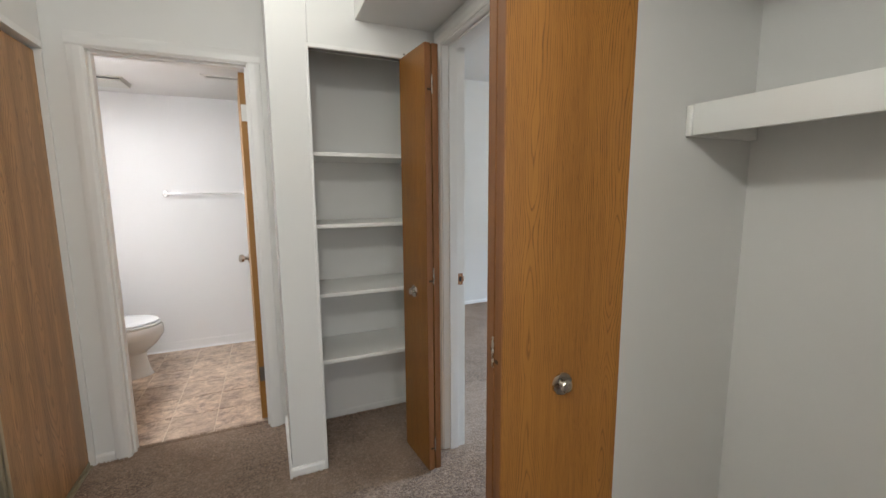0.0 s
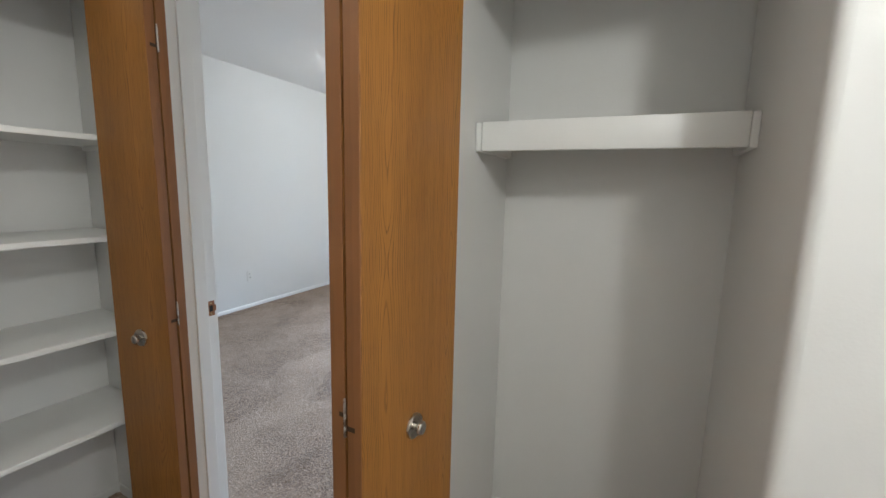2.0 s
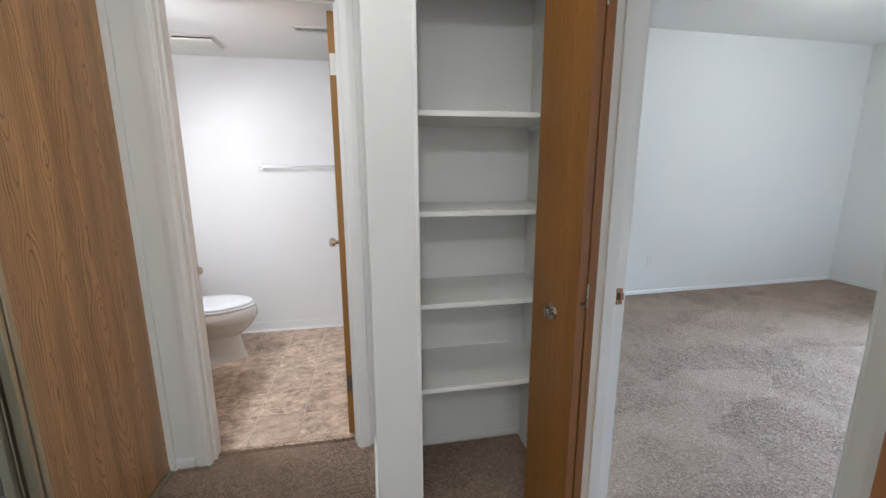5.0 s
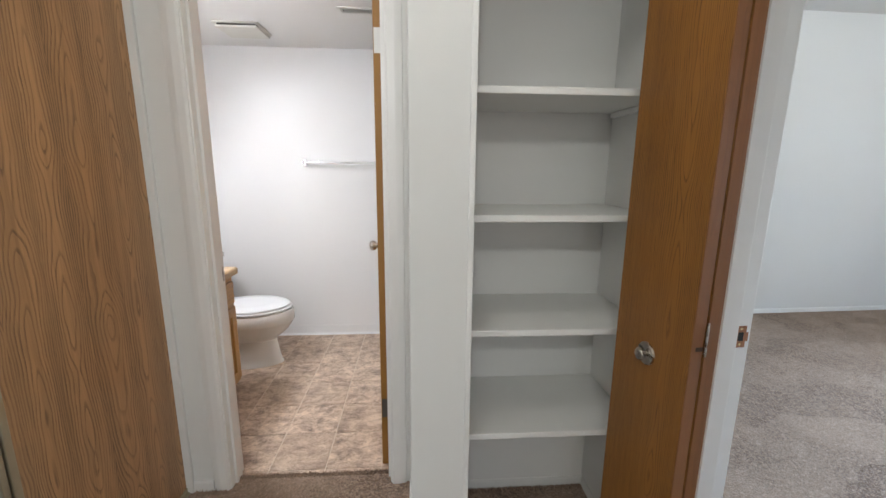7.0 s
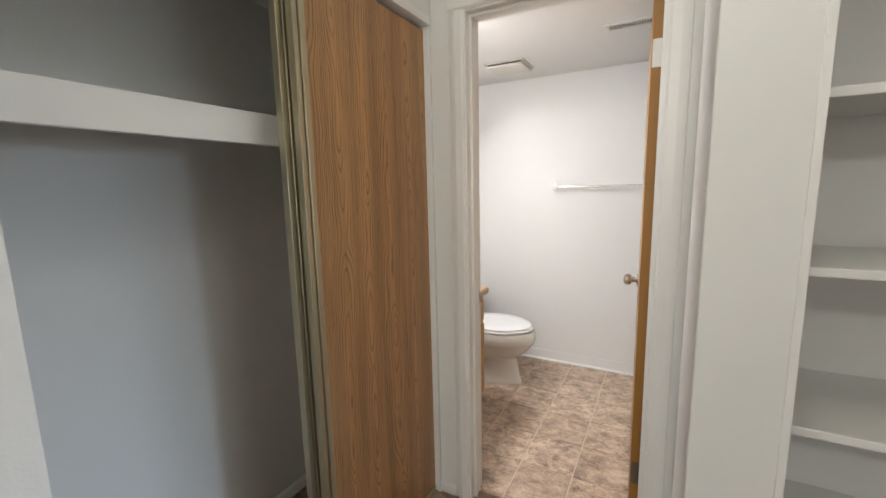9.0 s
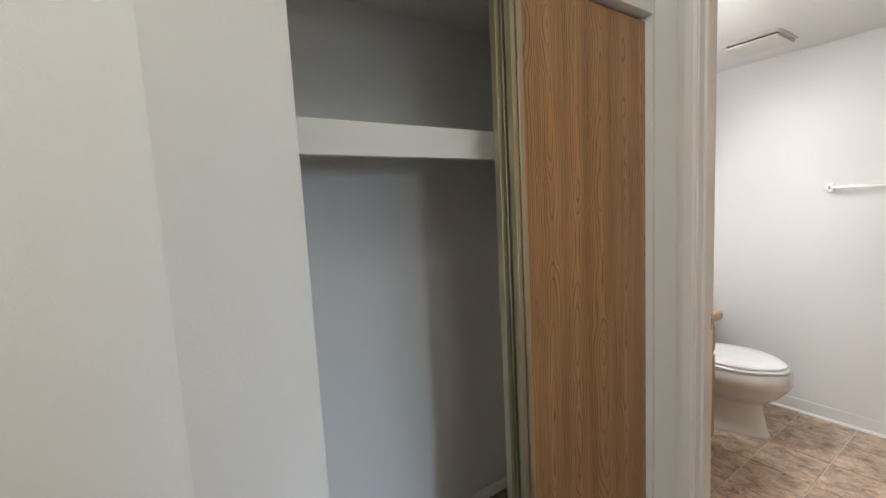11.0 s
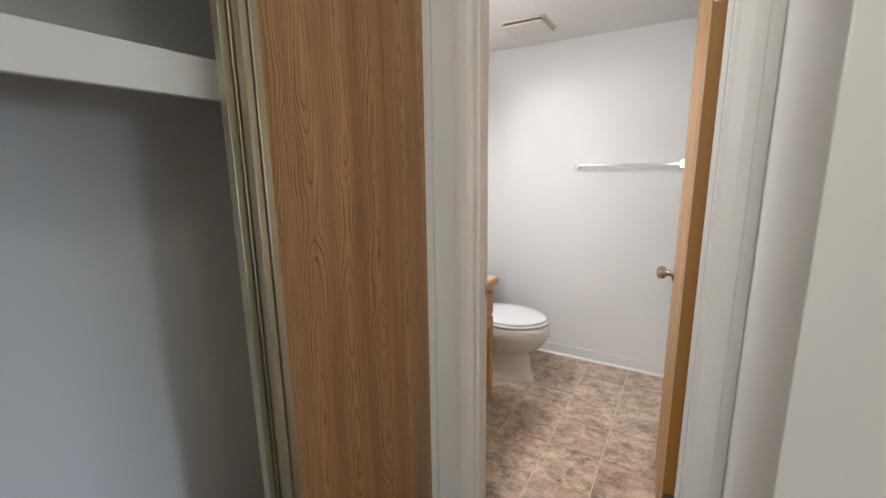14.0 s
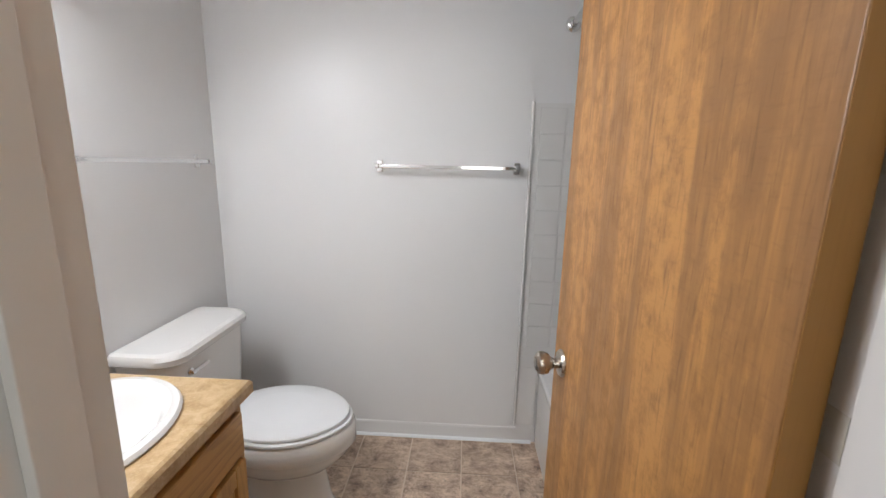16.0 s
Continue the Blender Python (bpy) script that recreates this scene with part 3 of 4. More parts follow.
for a, b, o in (((LEFT, BATH_S, 0), (JL - 0.0685, BATH_S, 0), (0, -1, 0)), ((LIN_SIDE, LIN_F, 0), (LIN_L - 0.013, LIN_F, 0), (0, -1, 0)), ((LIN_SIDE, BATH_S, 0), (LIN_SIDE, LIN_F - 0.012, 0), (-1, 0, 0)),
                ((BED, COAT_N, 0), (COAT_B, COAT_N, 0), (0, -1, 0)), ((COAT_B, COAT_S, 0), (COAT_B, COAT_N - 0.012, 0), (-1, 0, 0)), ((RIGHT + 0.03, COAT_S, 0), (COAT_B - 0.012, COAT_S, 0), (0, 1, 0)),
                ((RIGHT, SOUTH, 0), (RIGHT, COAT_S - 0.01, 0), (-1, 0, 0)), ((RIGHT, COAT_N + 0.01, 0), (RIGHT, DOOR_S - 0.07, 0), (-1, 0, 0)),
                ((CLO_B, STUB_S + 0.1, 0), (CLO_B, BATH_S - 0.001, 0), (1, 0, 0)), ((WEST, SOUTH, 0), (WEST, STUB_S - 0.006, 0), (1, 0, 0)), ((WEST, STUB_S, 0), (LEFT, CLO_S, 0), (0.982, 0.191, 0)),
                ((5.55, 0.95, 0), (5.55, 4.5, 0), (-1, 0, 0)), ((BED, DOOR_N + 0.09, 0), (BED, 4.33, 0), (1, 0, 0))):
    skirting("baseboard", a, b, o)
for a, b, o in (((LIN_L, LIN_B, 0), (LIN_R, LIN_B, 0), (0, -1, 0)), ((LIN_R, LIN_F + 0.09, 0), (LIN_R, LIN_B - 0.005, 0), (-1, 0, 0))):
    skirting("baseboard_linen_closet", a, b, o, 0.05, WALL, "thin painted baseboard in the linen closet", 0.004)
turn = pose(BED - 0.02, 4.355, 0, 0, 0, 1.9)
skirting("baseboard", turn @ Vector((0.02, 0, 0)), turn @ Vector((4.6, 0, 0)), turn.to_3x3() @ Vector((0, -1, 0)), 0.044)
skirting("baseboard_bathroom", (BATH_W, BATH_N, 0), (-0.02, BATH_N, 0), (0, -1, 0), 0.08, BATH, "white bathroom baseboard", 0.004)
skirting("baseboard_bathroom", (BATH_W, 3.3, 0), (BATH_W, BATH_N - 0.013, 0), (1, 0, 0), 0.08, BATH, "white bathroom baseboard", 0.004)
bm = bmesh.new()
profile_strip(bm, [(0.004, 0), (0.017, 0), (0.015, 0.006), (0.010, 0.010), (0.004, 0.011)], (BATH_W + 0.012, BATH_N, 0), (0.06, BATH_N, 0), (0, -1, 0), (0, 0, 1))
solid("trim_bathroom_floor", bm, SEAT, "white bead along the bathroom floor", "trim", kind="structure")


# tufts of the carpet's cut edge at the bathroom threshold and along the walls
rng = random.Random(7)


def carpet_fringe(name, p0, p1, lean, label, step=0.0035, high=0.013):
    """A ragged row of small pointed tufts from p0 to p1, leaning along lean."""
    p0, p1, lean = Vector(p0), Vector(p1), Vector(lean)
    verts, faces = [], []
    along = (p1 - p0).normalized()
    for k in range(int((p1 - p0).length / step)):
        for row in range(3):
            c = p0 + along * (k * step + rng.uniform(-0.002, 0.002)) - lean * (0.006 * row + rng.uniform(-0.002, 0.004))
            r, h = rng.uniform(0.0022, 0.004), high * rng.uniform(0.55, 1.15)
            tip = c + Vector((0, 0, h)) + lean * rng.uniform(-0.003, 0.009) + along * rng.uniform(-0.005, 0.005)
            i = len(verts)
            verts += [c + Vector((r, r, 0)), c + Vector((-r, r, 0)), c + Vector((-r, -r, 0)), c + Vector((r, -r, 0)), tip]
            faces += [(i, i + 1, i + 4), (i + 1, i + 2, i + 4), (i + 2, i + 3, i + 4), (i + 3, i, i + 4)]
    me = bpy.data.meshes.new(name)
    me.from_pydata([tuple(v) for v in verts], [], faces)
    me.materials.append(CARPET)
    return tagged(new(name, me), label, "carpet", kind="stuff")


carpet_fringe("carpet_edge_bathroom", (JL, 2.574, 0.004), (JR, 2.574, 0.004), (0, 1, 0), "ragged cut carpet edge at the bathroom threshold")
carpet_fringe("carpet_edge_linen", (LIN_L, LIN_B - 0.006, 0.004), (LIN_R, LIN_B - 0.006, 0.004), (0, 1, 0), "carpet pile against the linen closet wall")
carpet_fringe("carpet_edge_pier", (LIN_SIDE, LIN_F - 0.014, 0.004), (LIN_L, LIN_F - 0.014, 0.004), (0, 1, 0), "carpet pile against the linen closet pier")
carpet_fringe("carpet_edge_casing", (LEFT + 0.01, BATH_S - 0.018, 0.004), (JL - 0.01, BATH_S - 0.018, 0.004), (0, 1, 0), "carpet pile against the bathroom door trim")

# ---- hall things ----
def knob(parent, place, turn_m, mat, r=0.029, label="round satin nickel knob on a dished rose"):
    bm = bmesh.new()
    lathe(bm, [(r, 0), (r, 0.003), (r * 0.95, 0.006), (r * 0.7, 0.005), (r * 0.3, 0.004), (r * 0.27, 0.011), (r * 0.45, 0.014), (r * 0.54, 0.018), (r * 0.54, 0.022), (r * 0.46, 0.025), (r * 0.1, 0.026)], n=32)
    return part("knob", bm, mat, parent, label, Matrix.Translation(place) @ turn_m)


def hinge_barrel(parent, x, y, z, ax=0.0028):
    bm = bmesh.new()
    for k in range(3):
        lathe(bm, [(ax * 0.8, 0), (ax, 0.001), (ax, 0.0215), (ax * 0.8, 0.0225)], pose(x, y, z - 0.036 + 0.024 * k), 12)
    lathe(bm, [(ax * 0.5, 0), (ax * 0.9, 0.002), (ax * 0.5, 0.006)], pose(x, y, z + 0.036), 12)
    h = part("hinge", bm, NICKEL, parent, "small worn metal hinge")
    for s in (-1, 1):
        part("leaf", boxes((x + 0.0032, x + 0.006, y + (0.0025 if s > 0 else -0.021), y + (0.021 if s > 0 else -0.0025), z - 0.012 + s * 0.012, z - 0.002 + s * 0.012), bevel=0.0005), GREASE, h, "dark greasy hinge leaf")


def bifold(m, width, thick, height, gap, splay, knob_x, knob_z, hinges, label):
    """A folded pair of flush panels: local x runs from the hinge end back to the closet, -y is the face with the knob."""
    t = thing("bifold_door", m, label, "door", "folded closet doors")
    for name, mm in (("front_panel", pose(0, 0, 0)), ("back_panel", pose(0, thick + gap, 0, 0, 0, splay))):
        p = part(name, boxes((0.0025, width, 0, thick, 0, height), bevel=0.002), OAK, t, m=mm)
        part("edge_band", boxes((-0.0005, 0.0024, 0.0004, thick - 0.0004, 0.001, height - 0.001), bevel=0.0006), OAK_EDGE, p, "dark oak edge band")
    for z in hinges:
        hinge_barrel(t, -0.004, thick + gap / 2, z)
    knob(t, (knob_x, 0, knob_z), pose(0, 0, 0, 90), NICKEL)
    part("pivot", boxes((width - 0.03, width - 0.018, thick * 0.4, thick * 0.6, height, height + 0.02)), BLACKENED, t)
    return t


# linen bifold: the hinge end stands out into the hall, the face with the knob looks west
lead = math.degrees(math.atan2(2.018 - 1.757, 0.686 - 0.712))
bifold(Matrix.Translation((0.712, 1.757, 0.02)) @ pose(0, 0, 0, 0, 0, lead) @ Matrix.Diagonal((1, -1, 1, 1)), 0.268, 0.0285, 1.955, 0.0055, 3.5, 0.135, 0.86, (0.13, 0.95, 1.785),
                      "golden oak bifold door folded open beside the linen closet")
bifold(pose(0.552, 0.862, 0.02, 0, 0, -2.2), 0.362, 0.0335, 2.0, 0.0055, 1.2, 0.175, 0.845, (0.16, 0.94, 1.8),
                     "golden oak bifold door folded open beside the coat closet")

# linen shelves on cleats
for z in (0.5, 0.841, 1.182, 1.523):
    s = thing("linen_shelf", pose(LIN_L, 2.095, z), "white painted shelf in the linen closet", "shelf", "linen closet shelves")
    w, d = LIN_R - LIN_L, LIN_B - 2.095
    part("board", boxes((0.004, w - 0.001, 0, d - 0.001, 0, 0.02), bevel=0.003), SHELF, s)
    part("cleat", boxes((0.001, 0.019, 0.02, d - 0.02, -0.018, -0.0005), bevel=0.002), SHELF, s)
    part("cleat", boxes((w - 0.019, w - 0.001, 0.02, d - 0.02, -0.018, -0.0005), bevel=0.002), SHELF, s)


def closet_shelf(m, length, depth, label, skew=0.0):
    """A shelf with a deep front rail between side cleats; local y runs along the front, x goes back to the wall. skew: how far the front stands back at y = 0."""
    s = thing("closet_shelf", m, label, "shelf", "closet shelves")

    def piece(name, *spec):
        bm = boxes(spec, bevel=0.003)
        for v in bm.verts:
            v.co.x += skew * (1 - v.co.x / depth) * (1 - v.co.y / length)
        part(name, bm, SHELF, s)

    piece("front_rail", 0, 0.019, 0.02, length - 0.02, 0, 0.09)
    piece("board", 0.0195, depth - 0.001, 0.02, length - 0.02, 0.07, 0.089)
    for y in (0.001, length - 0.019):
        piece("cleat", -0.004, depth - 0.001, y, y + 0.018, -0.002, 0.088)
    return s


closet_shelf(pose(1.24, COAT_S, 1.512), COAT_N - COAT_S, COAT_B - 1.24, "white painted coat closet shelf with a deep front rail", 0.06)
closet_shelf(pose(-1.005, BATH_S - 0.002, 1.508, 0, 0, 180), BATH_S - STUB_S - 0.103, -1.005 - CLO_B, "white painted closet shelf with a deep front rail")


# sliding closet doors, both pushed to one side
def sliding_door(x, y0, y1, label):
    h = SHEAD - 0.012
    d = thing("sliding_door", pose(x, y0, 0.012), label, "door", "sliding closet doors")
    w = y1 - y0
    part("panel", boxes((-0.008, 0.008, 0.034, w - 0.004, 0.02, h - 0.012)), PRINT, d, "brown printed oak-grain panel")
    for a in (0, w - 0.006):
        bm = bmesh.new()
        wd = 0.04 if a == 0 else 0.006
        box(bm, -0.014, 0.010, a, a + wd * 0.42, 0, h - 0.002, bevel=0.002)
        if a == 0:
            box(bm, -0.014, 0.014, a + wd * 0.5, a + wd, 0, h - 0.002, bevel=0.003)
        part("edge_frame", bm, GOLD, d, "gold-toned metal edge frame")
    part("bottom_rail", boxes((-0.012, 0.012, 0.041, w - 0.0065, 0, 0.02), bevel=0.002), GOLD, d)
    return d


sliding_door(LEFT - 0.034, 1.845, BATH_S - 0.004, "brown oak-grain sliding closet door with metal edge frame")
sliding_door(LEFT - 0.072, 1.825, BATH_S - 0.03, "brown oak-grain sliding closet door behind the front one")
structure("track_sliding_doors", GOLD, "metal sliding door track", "track", (LEFT - 0.095, LEFT - 0.012, CLO_S, CLO_N - 0.002, 0.0, 0.013), bevel=0.001)


def strike_plate(m, label, metal):
    """Latch plate with its hole: local x across, z up, face towards -y."""
    s = thing("strike_plate", m, label, "strike plate")
    part("plate", boxes((-0.014, 0.014, -0.0015, 0, -0.029, -0.012), (-0.014, 0.014, -0.0015, 0, 0.012, 0.029), (-0.014, -0.007, -0.0015, 0, -0.012, 0.012), (0.008, 0.02, -0.0015, 0, -0.012, 0.012)), metal, s)
    # dark plate coloured like the shaded inside of the hole
    part("latch_hole", boxes((-0.007, 0.008, -0.0008, 0, -0.012, 0.012)), DARK, s)
    for z in (-0.021, 0.021):
        bm = bmesh.new()
        lathe(bm, [(0.0035, 0), (0.003, 0.0008)], pose(0, -0.0015, z, 90), 10)
        part("screw", bm, BRASS, s)


strike_plate(pose(0.946, DOOR_N, 0.915), "tarnished copper-toned strike plate on the bedroom door lining", COPPER)
strike_plate(pose(JL, BATH_IN - 0.02, 0.905, 0, 0, 90), "nickel strike plate on the bathroom door lining", NICKEL)

solid("paint_chip", boxes((-0.0015, 0.0012, -0.003, 0.001, -0.006, 0.006), (-0.001, 0.0012, -0.002, 0.001, -0.03, -0.012), bevel=0.0004), CEIL, "small chip in the painted wall corner", "chip", m=pose(WEST, STUB_S - 0.0035, 1.325))

# ---- bathroom things ----
# door, open into the room
hinge_x, hinge_y = JR - 0.008, BATH_IN - 0.012
DW = 0.652
bd = thing("bathroom_door", pose(hinge_x, hinge_y, 0.012, 0, 0, 93.2), "honey-coloured veneer bathroom door standing open", "door")
part("leaf", boxes((0, DW, 0.0, 0.035, 0, 1.985), bevel=0.0015), BIRCH, bd)
part("hinge_edge", boxes((-0.0012, -0.0001, 0.001, 0.034, 0.001, 1.984)), DOOR_EDGE, bd, "darker wood door edge")
for z, mt in ((0.28, BLACKENED), (1.775, PLASTIC)):
    h = part("hinge", boxes((-0.003, -0.0012, 0.002, 0.032, z - 0.044, z + 0.044), bevel=0.0008), mt, bd, "door hinge leaf")
    bm = bmesh.new()
    lathe(bm, [(0.005, 0), (0.006, 0.002), (0.006, 0.086), (0.005, 0.088)], pose(-0.004, -0.004, z - 0.044), 12)
    part("barrel", bm, mt, h)
for s in (-1, 1):
    bm = bmesh.new()
    y = 0.035 if s > 0 else 0.0
    lathe(bm, [(0.033, 0), (0.033, 0.003), (0.029, 0.008), (0.014, 0.010), (0.012, 0.022), (0.016, 0.028), (0.025, 0.036), (0.028, 0.047), (0.026, 0.057), (0.018, 0.064), (0.006, 0.066)], pose(DW - 0.062, y, 0.895, -90 * s), 32)
    part("door_knob", bm, NICKEL, bd, "round satin nickel door knob")
part("latch", boxes((DW, DW + 0.001, 0.006, 0.029, 0.865, 0.925)), NICKEL, bd)


# old hinge mortises, filled and painted over, in the lining behind the open door
for z, h in ((1.148, 0.045), (1.375, 0.018), (1.528, 0.012)):
    solid("hinge_mortise", boxes((-0.0012, 0, -0.013, 0.013, -h / 2, h / 2), bevel=0.0005), BEIGE, "old painted-over hinge patch in the door lining", "hinge patch", "old hinge patches", m=pose(JR, BATH_IN - 0.014, z))


# toilet: local x runs from the wall to the front
def oval(cx, cy, rx, ry, z, n=40, front=1.0):
    pts = []
    for i in range(n):
        a = 2 * math.pi * i / n
        c, s = math.cos(a), math.sin(a)
        pts.append((cx + rx * (c if c < 0 else c * front), cy + ry * s * (1 - 0.10 * max(c, 0) ** 2), z))
    return pts


toilet = thing("toilet", pose(BATH_W, 3.675, 0), "white two-piece toilet with closed lid", "toilet")
bm = bmesh.new()
loft(bm, [oval(cx, 0, rx, ry, z) for cx, rx, ry, z in (
    (0.42, 0.245, 0.112, 0.0), (0.42, 0.243, 0.111, 0.012), (0.42, 0.236, 0.105, 0.02), (0.424, 0.222, 0.098, 0.06), (0.428, 0.209, 0.092, 0.11), (0.43, 0.200, 0.088, 0.15), (0.432, 0.198, 0.088, 0.175),
    (0.440, 0.204, 0.100, 0.19), (0.452, 0.215, 0.120, 0.208), (0.466, 0.232, 0.142, 0.235), (0.478, 0.248, 0.163, 0.272), (0.486, 0.261, 0.181, 0.303), (0.487, 0.266, 0.187, 0.312), (0.487, 0.266, 0.188, 0.372), (0.487, 0.258, 0.182, 0.386))])
bowl = part("bowl", bm, CHINA, toilet)
bm = bmesh.new()
box(bm, 0.06, 0.32, -0.085, 0.085, 0.0, 0.385, bevel=0.03, seg=4)
part("rear_pedestal", bm, CHINA, toilet)
bm = bmesh.new()
box(bm, 0.02, 0.33, -0.17, 0.17, 0.30, 0.39, bevel=0.03, seg=4)
part("deck", bm, CHINA, toilet)
bm = bmesh.new()
loft(bm, [oval(0.485, 0, 0.250, 0.186, 0.389), oval(0.485, 0, 0.256, 0.190, 0.394), oval(0.485, 0, 0.256, 0.190, 0.402), oval(0.485, 0, 0.248, 0.184, 0.407)])
seat = part("seat", bm, SEAT, toilet)
bm = bmesh.new()
loft(bm, [oval(0.480, 0, 0.244, 0.181, 0.4095), oval(0.480, 0, 0.249, 0.185, 0.414), oval(0.480, 0, 0.247, 0.183, 0.421), oval(0.48, 0, 0.23, 0.168, 0.427), oval(0.48, 0, 0.15, 0.11, 0.431), oval(0.48, 0, 0.05, 0.04, 0.432)])
part("lid", bm, SEAT, toilet, "white plastic seat lid")
for y in (-0.075, 0.075):
    part("seat_hinge", boxes((0.225, 0.265, y - 0.018, y + 0.018, 0.389, 0.42), bevel=0.006), SEAT, toilet)
bm = bmesh.new()


def rounded(x0, x1, y0, y1, z, r=0.075, n=8):
    pts = []
    for cx, cy, a0 in ((x1 - r, y1 - r, 0), (x0 + r * 0.3, y1 - r * 0.3, 90), (x0 + r * 0.3, y0 + r * 0.3, 180), (x1 - r, y0 + r, 270)):
        rr = r if cx > (x0 + x1) / 2 else r * 0.3
        for i in range(n + 1):
            a = radians(a0 + 90 * i / n)
            pts.append((cx + rr * math.cos(a), cy + rr * math.sin(a), z))
    return pts


loft(bm, [rounded(0.02, 0.205, -0.205, 0.205, 0.385), rounded(0.018, 0.215, -0.215, 0.215, 0.42), rounded(0.015, 0.23, -0.228, 0.228, 0.70)])
part("tank", bm, CHINA, toilet)
bm = bmesh.new()
loft(bm, [rounded(0.008, 0.236, -0.236, 0.236, 0.701), rounded(0.006, 0.244, -0.243, 0.243, 0.708), rounded(0.006, 0.246, -0.245, 0.245, 0.728), rounded(0.01, 0.238, -0.238, 0.238, 0.741), rounded(0.02, 0.222, -0.224, 0.224, 0.747)])
part("tank_lid", bm, CHINA, toilet)
bm = bmesh.new()
lathe(bm, [(0.014, 0), (0.014, 0.006), (0.008, 0.012)], pose(0.228, -0.155, 0.655, 0, 90), 16)
box(bm, 0.238, 0.247, -0.165, -0.075, 0.648, 0.662, bevel=0.004)
part("flush_lever", bm, CHROME, toilet, "chrome flush lever")
for y in (-0.085, 0.085):
    bm = bmesh.new()
    lathe(bm, [(0.013, 0), (0.013, 0.008), (0.006, 0.016)], pose(0.40, y * 1.35, 0.0), 14)
    part("bolt_cap", bm, SEAT, toilet)

# vanity
VF, VE = -0.915, 3.275
vanity = thing("vanity_cabinet", pose(0, 0, 0), "honey oak vanity cabinet with a drawer front and framed door", "cabinet")
VS = BATH_IN + 0.006
part("body", boxes((VF - 0.019, VF - 0.0005, VS, VE, 0.09, 0.7315), (BATH_W + 0.002, VF - 0.0195, VE - 0.016, VE, 0.09, 0.7315), (BATH_W + 0.002, VF - 0.0195, VS, VE - 0.0165, 0.09, 0.106), bevel=0.0015), CAB, vanity)
part("toe_kick", boxes((BATH_W + 0.002, VF - 0.06, VS, VE - 0.01, 0.0, 0.0895)), OAK_EDGE, vanity)
mid = (VS + VE) / 2
part("drawer_front", boxes((-0.0625, 0.0625, 0, 0.018, 0, VE - VS - 0.055), bevel=0.005), CAB, vanity, m=Matrix.Translation((VF, VS + 0.03, 0.6375)) @ Matrix(((0, 1, 0, 0), (0, 0, 1, 0), (1, 0, 0, 0), (0, 0, 0, 1))))
for y0, y1 in ((VS + 0.03, mid - 0.008), (mid + 0.008, VE - 0.025)):
    d = part("cabinet_door", boxes((VF, VF + 0.018, y0, y0 + 0.05, 0.12, 0.555), (VF, VF + 0.018, y1 - 0.05, y1, 0.12, 0.555), (VF, VF + 0.018, y0 + 0.0505, y1 - 0.0505, 0.12, 0.17), (VF, VF + 0.018, y0 + 0.0505, y1 - 0.0505, 0.505, 0.555), bevel=0.003), CAB, vanity)
    part("door_panel", boxes((VF, VF + 0.008, y0 + 0.051, y1 - 0.051, 0.171, 0.504)), CAB, d)

SX, SY, SRX, SRY = -1.165, 3.01, 0.215, 0.245


def ring(rx, ry, z, n=48, cx=SX, cy=SY):
    return [(cx + rx * math.cos(2 * math.pi * i / n), cy + ry * math.sin(2 * math.pi * i / n), z) for i in range(n)]


bm = bmesh.new()
# top with an oval cut-out: the outline is projected from the oval on to the rectangle
n_out, outline = 48, []
X0, X1, Y0, Y1 = BATH_W + 0.002, VF + 0.028, VS, VE + 0.022
for x, y, _ in ring(1, 1, 0, n_out, 0, 0):
    k = min(((X1 - SX) / x if x > 1e-6 else (X0 - SX) / x if x < -1e-6 else 9), ((Y1 - SY) / y if y > 1e-6 else (Y0 - SY) / y if y < -1e-6 else 9))
    outline.append((SX + k * x, SY + k * y))
for cx, cy in ((X0, Y0), (X0, Y1), (X1, Y0), (X1, Y1)):
    i = min(range(n_out), key=lambda j: (outline[j][0] - cx) ** 2 + (outline[j][1] - cy) ** 2)
    outline[i] = (cx, cy)
o = lambda inset, z: [(min(max(x, X0 + inset), X1 - inset), min(max(y, Y0 + inset), Y1 - inset), z) for x, y in outline]
rs = loft(bm, [ring(SRX - 0.02, SRY - 0.02, 0.732), o(0.0, 0.732), o(0.0, 0.76), o(0.006, 0.769), o(0.014, 0.772), ring(SRX - 0.02, SRY - 0.02, 0.772)], close=False)
for i in range(n_out):
    bm.faces.new((rs[-1][i], rs[-1][(i + 1) % n_out], rs[0][(i + 1) % n_out], rs[0][i]))
solid("countertop", bm, COUNTER, "tan stone-look laminate countertop with rounded edge", "countertop")
structure("backsplash", COUNTER, "low tan laminate backsplash", "backsplash", (BATH_W + 0.002, BATH_W + 0.02, VS, VE + 0.02, 0.773, 0.86), bevel=0.003)
bm = bmesh.new()
loft(bm, [ring(SRX, SRY, 0.7725), ring(SRX + 0.003, SRY + 0.003, 0.778), ring(SRX - 0.003, SRY - 0.003, 0.786), ring(SRX - 0.02, SRY - 0.02, 0.788), ring(SRX - 0.032, SRY - 0.032, 0.780), ring(SRX - 0.045, SRY - 0.045, 0.755),
          ring(SRX - 0.075, SRY - 0.08, 0.69), ring(SRX - 0.12, SRY - 0.14, 0.655), ring(0.022, 0.022, 0.648), ring(0.02, 0.02, 0.62), ring(SRX - 0.09, SRY - 0.1, 0.62), ring(SRX - 0.03, SRY - 0.03, 0.75)], close=False)
sink = thing("sink", pose(0, 0, 0), "white oval drop-in sink with a rolled rim", "sink")
part("basin", bm, CHINA, sink)
bm = bmesh.new()
lathe(bm, [(0.02, 0), (0.021, 0.002), (0.012, 0.003)], pose(SX, SY, 0.648), 20)
part("drain", bm, CHROME, sink)


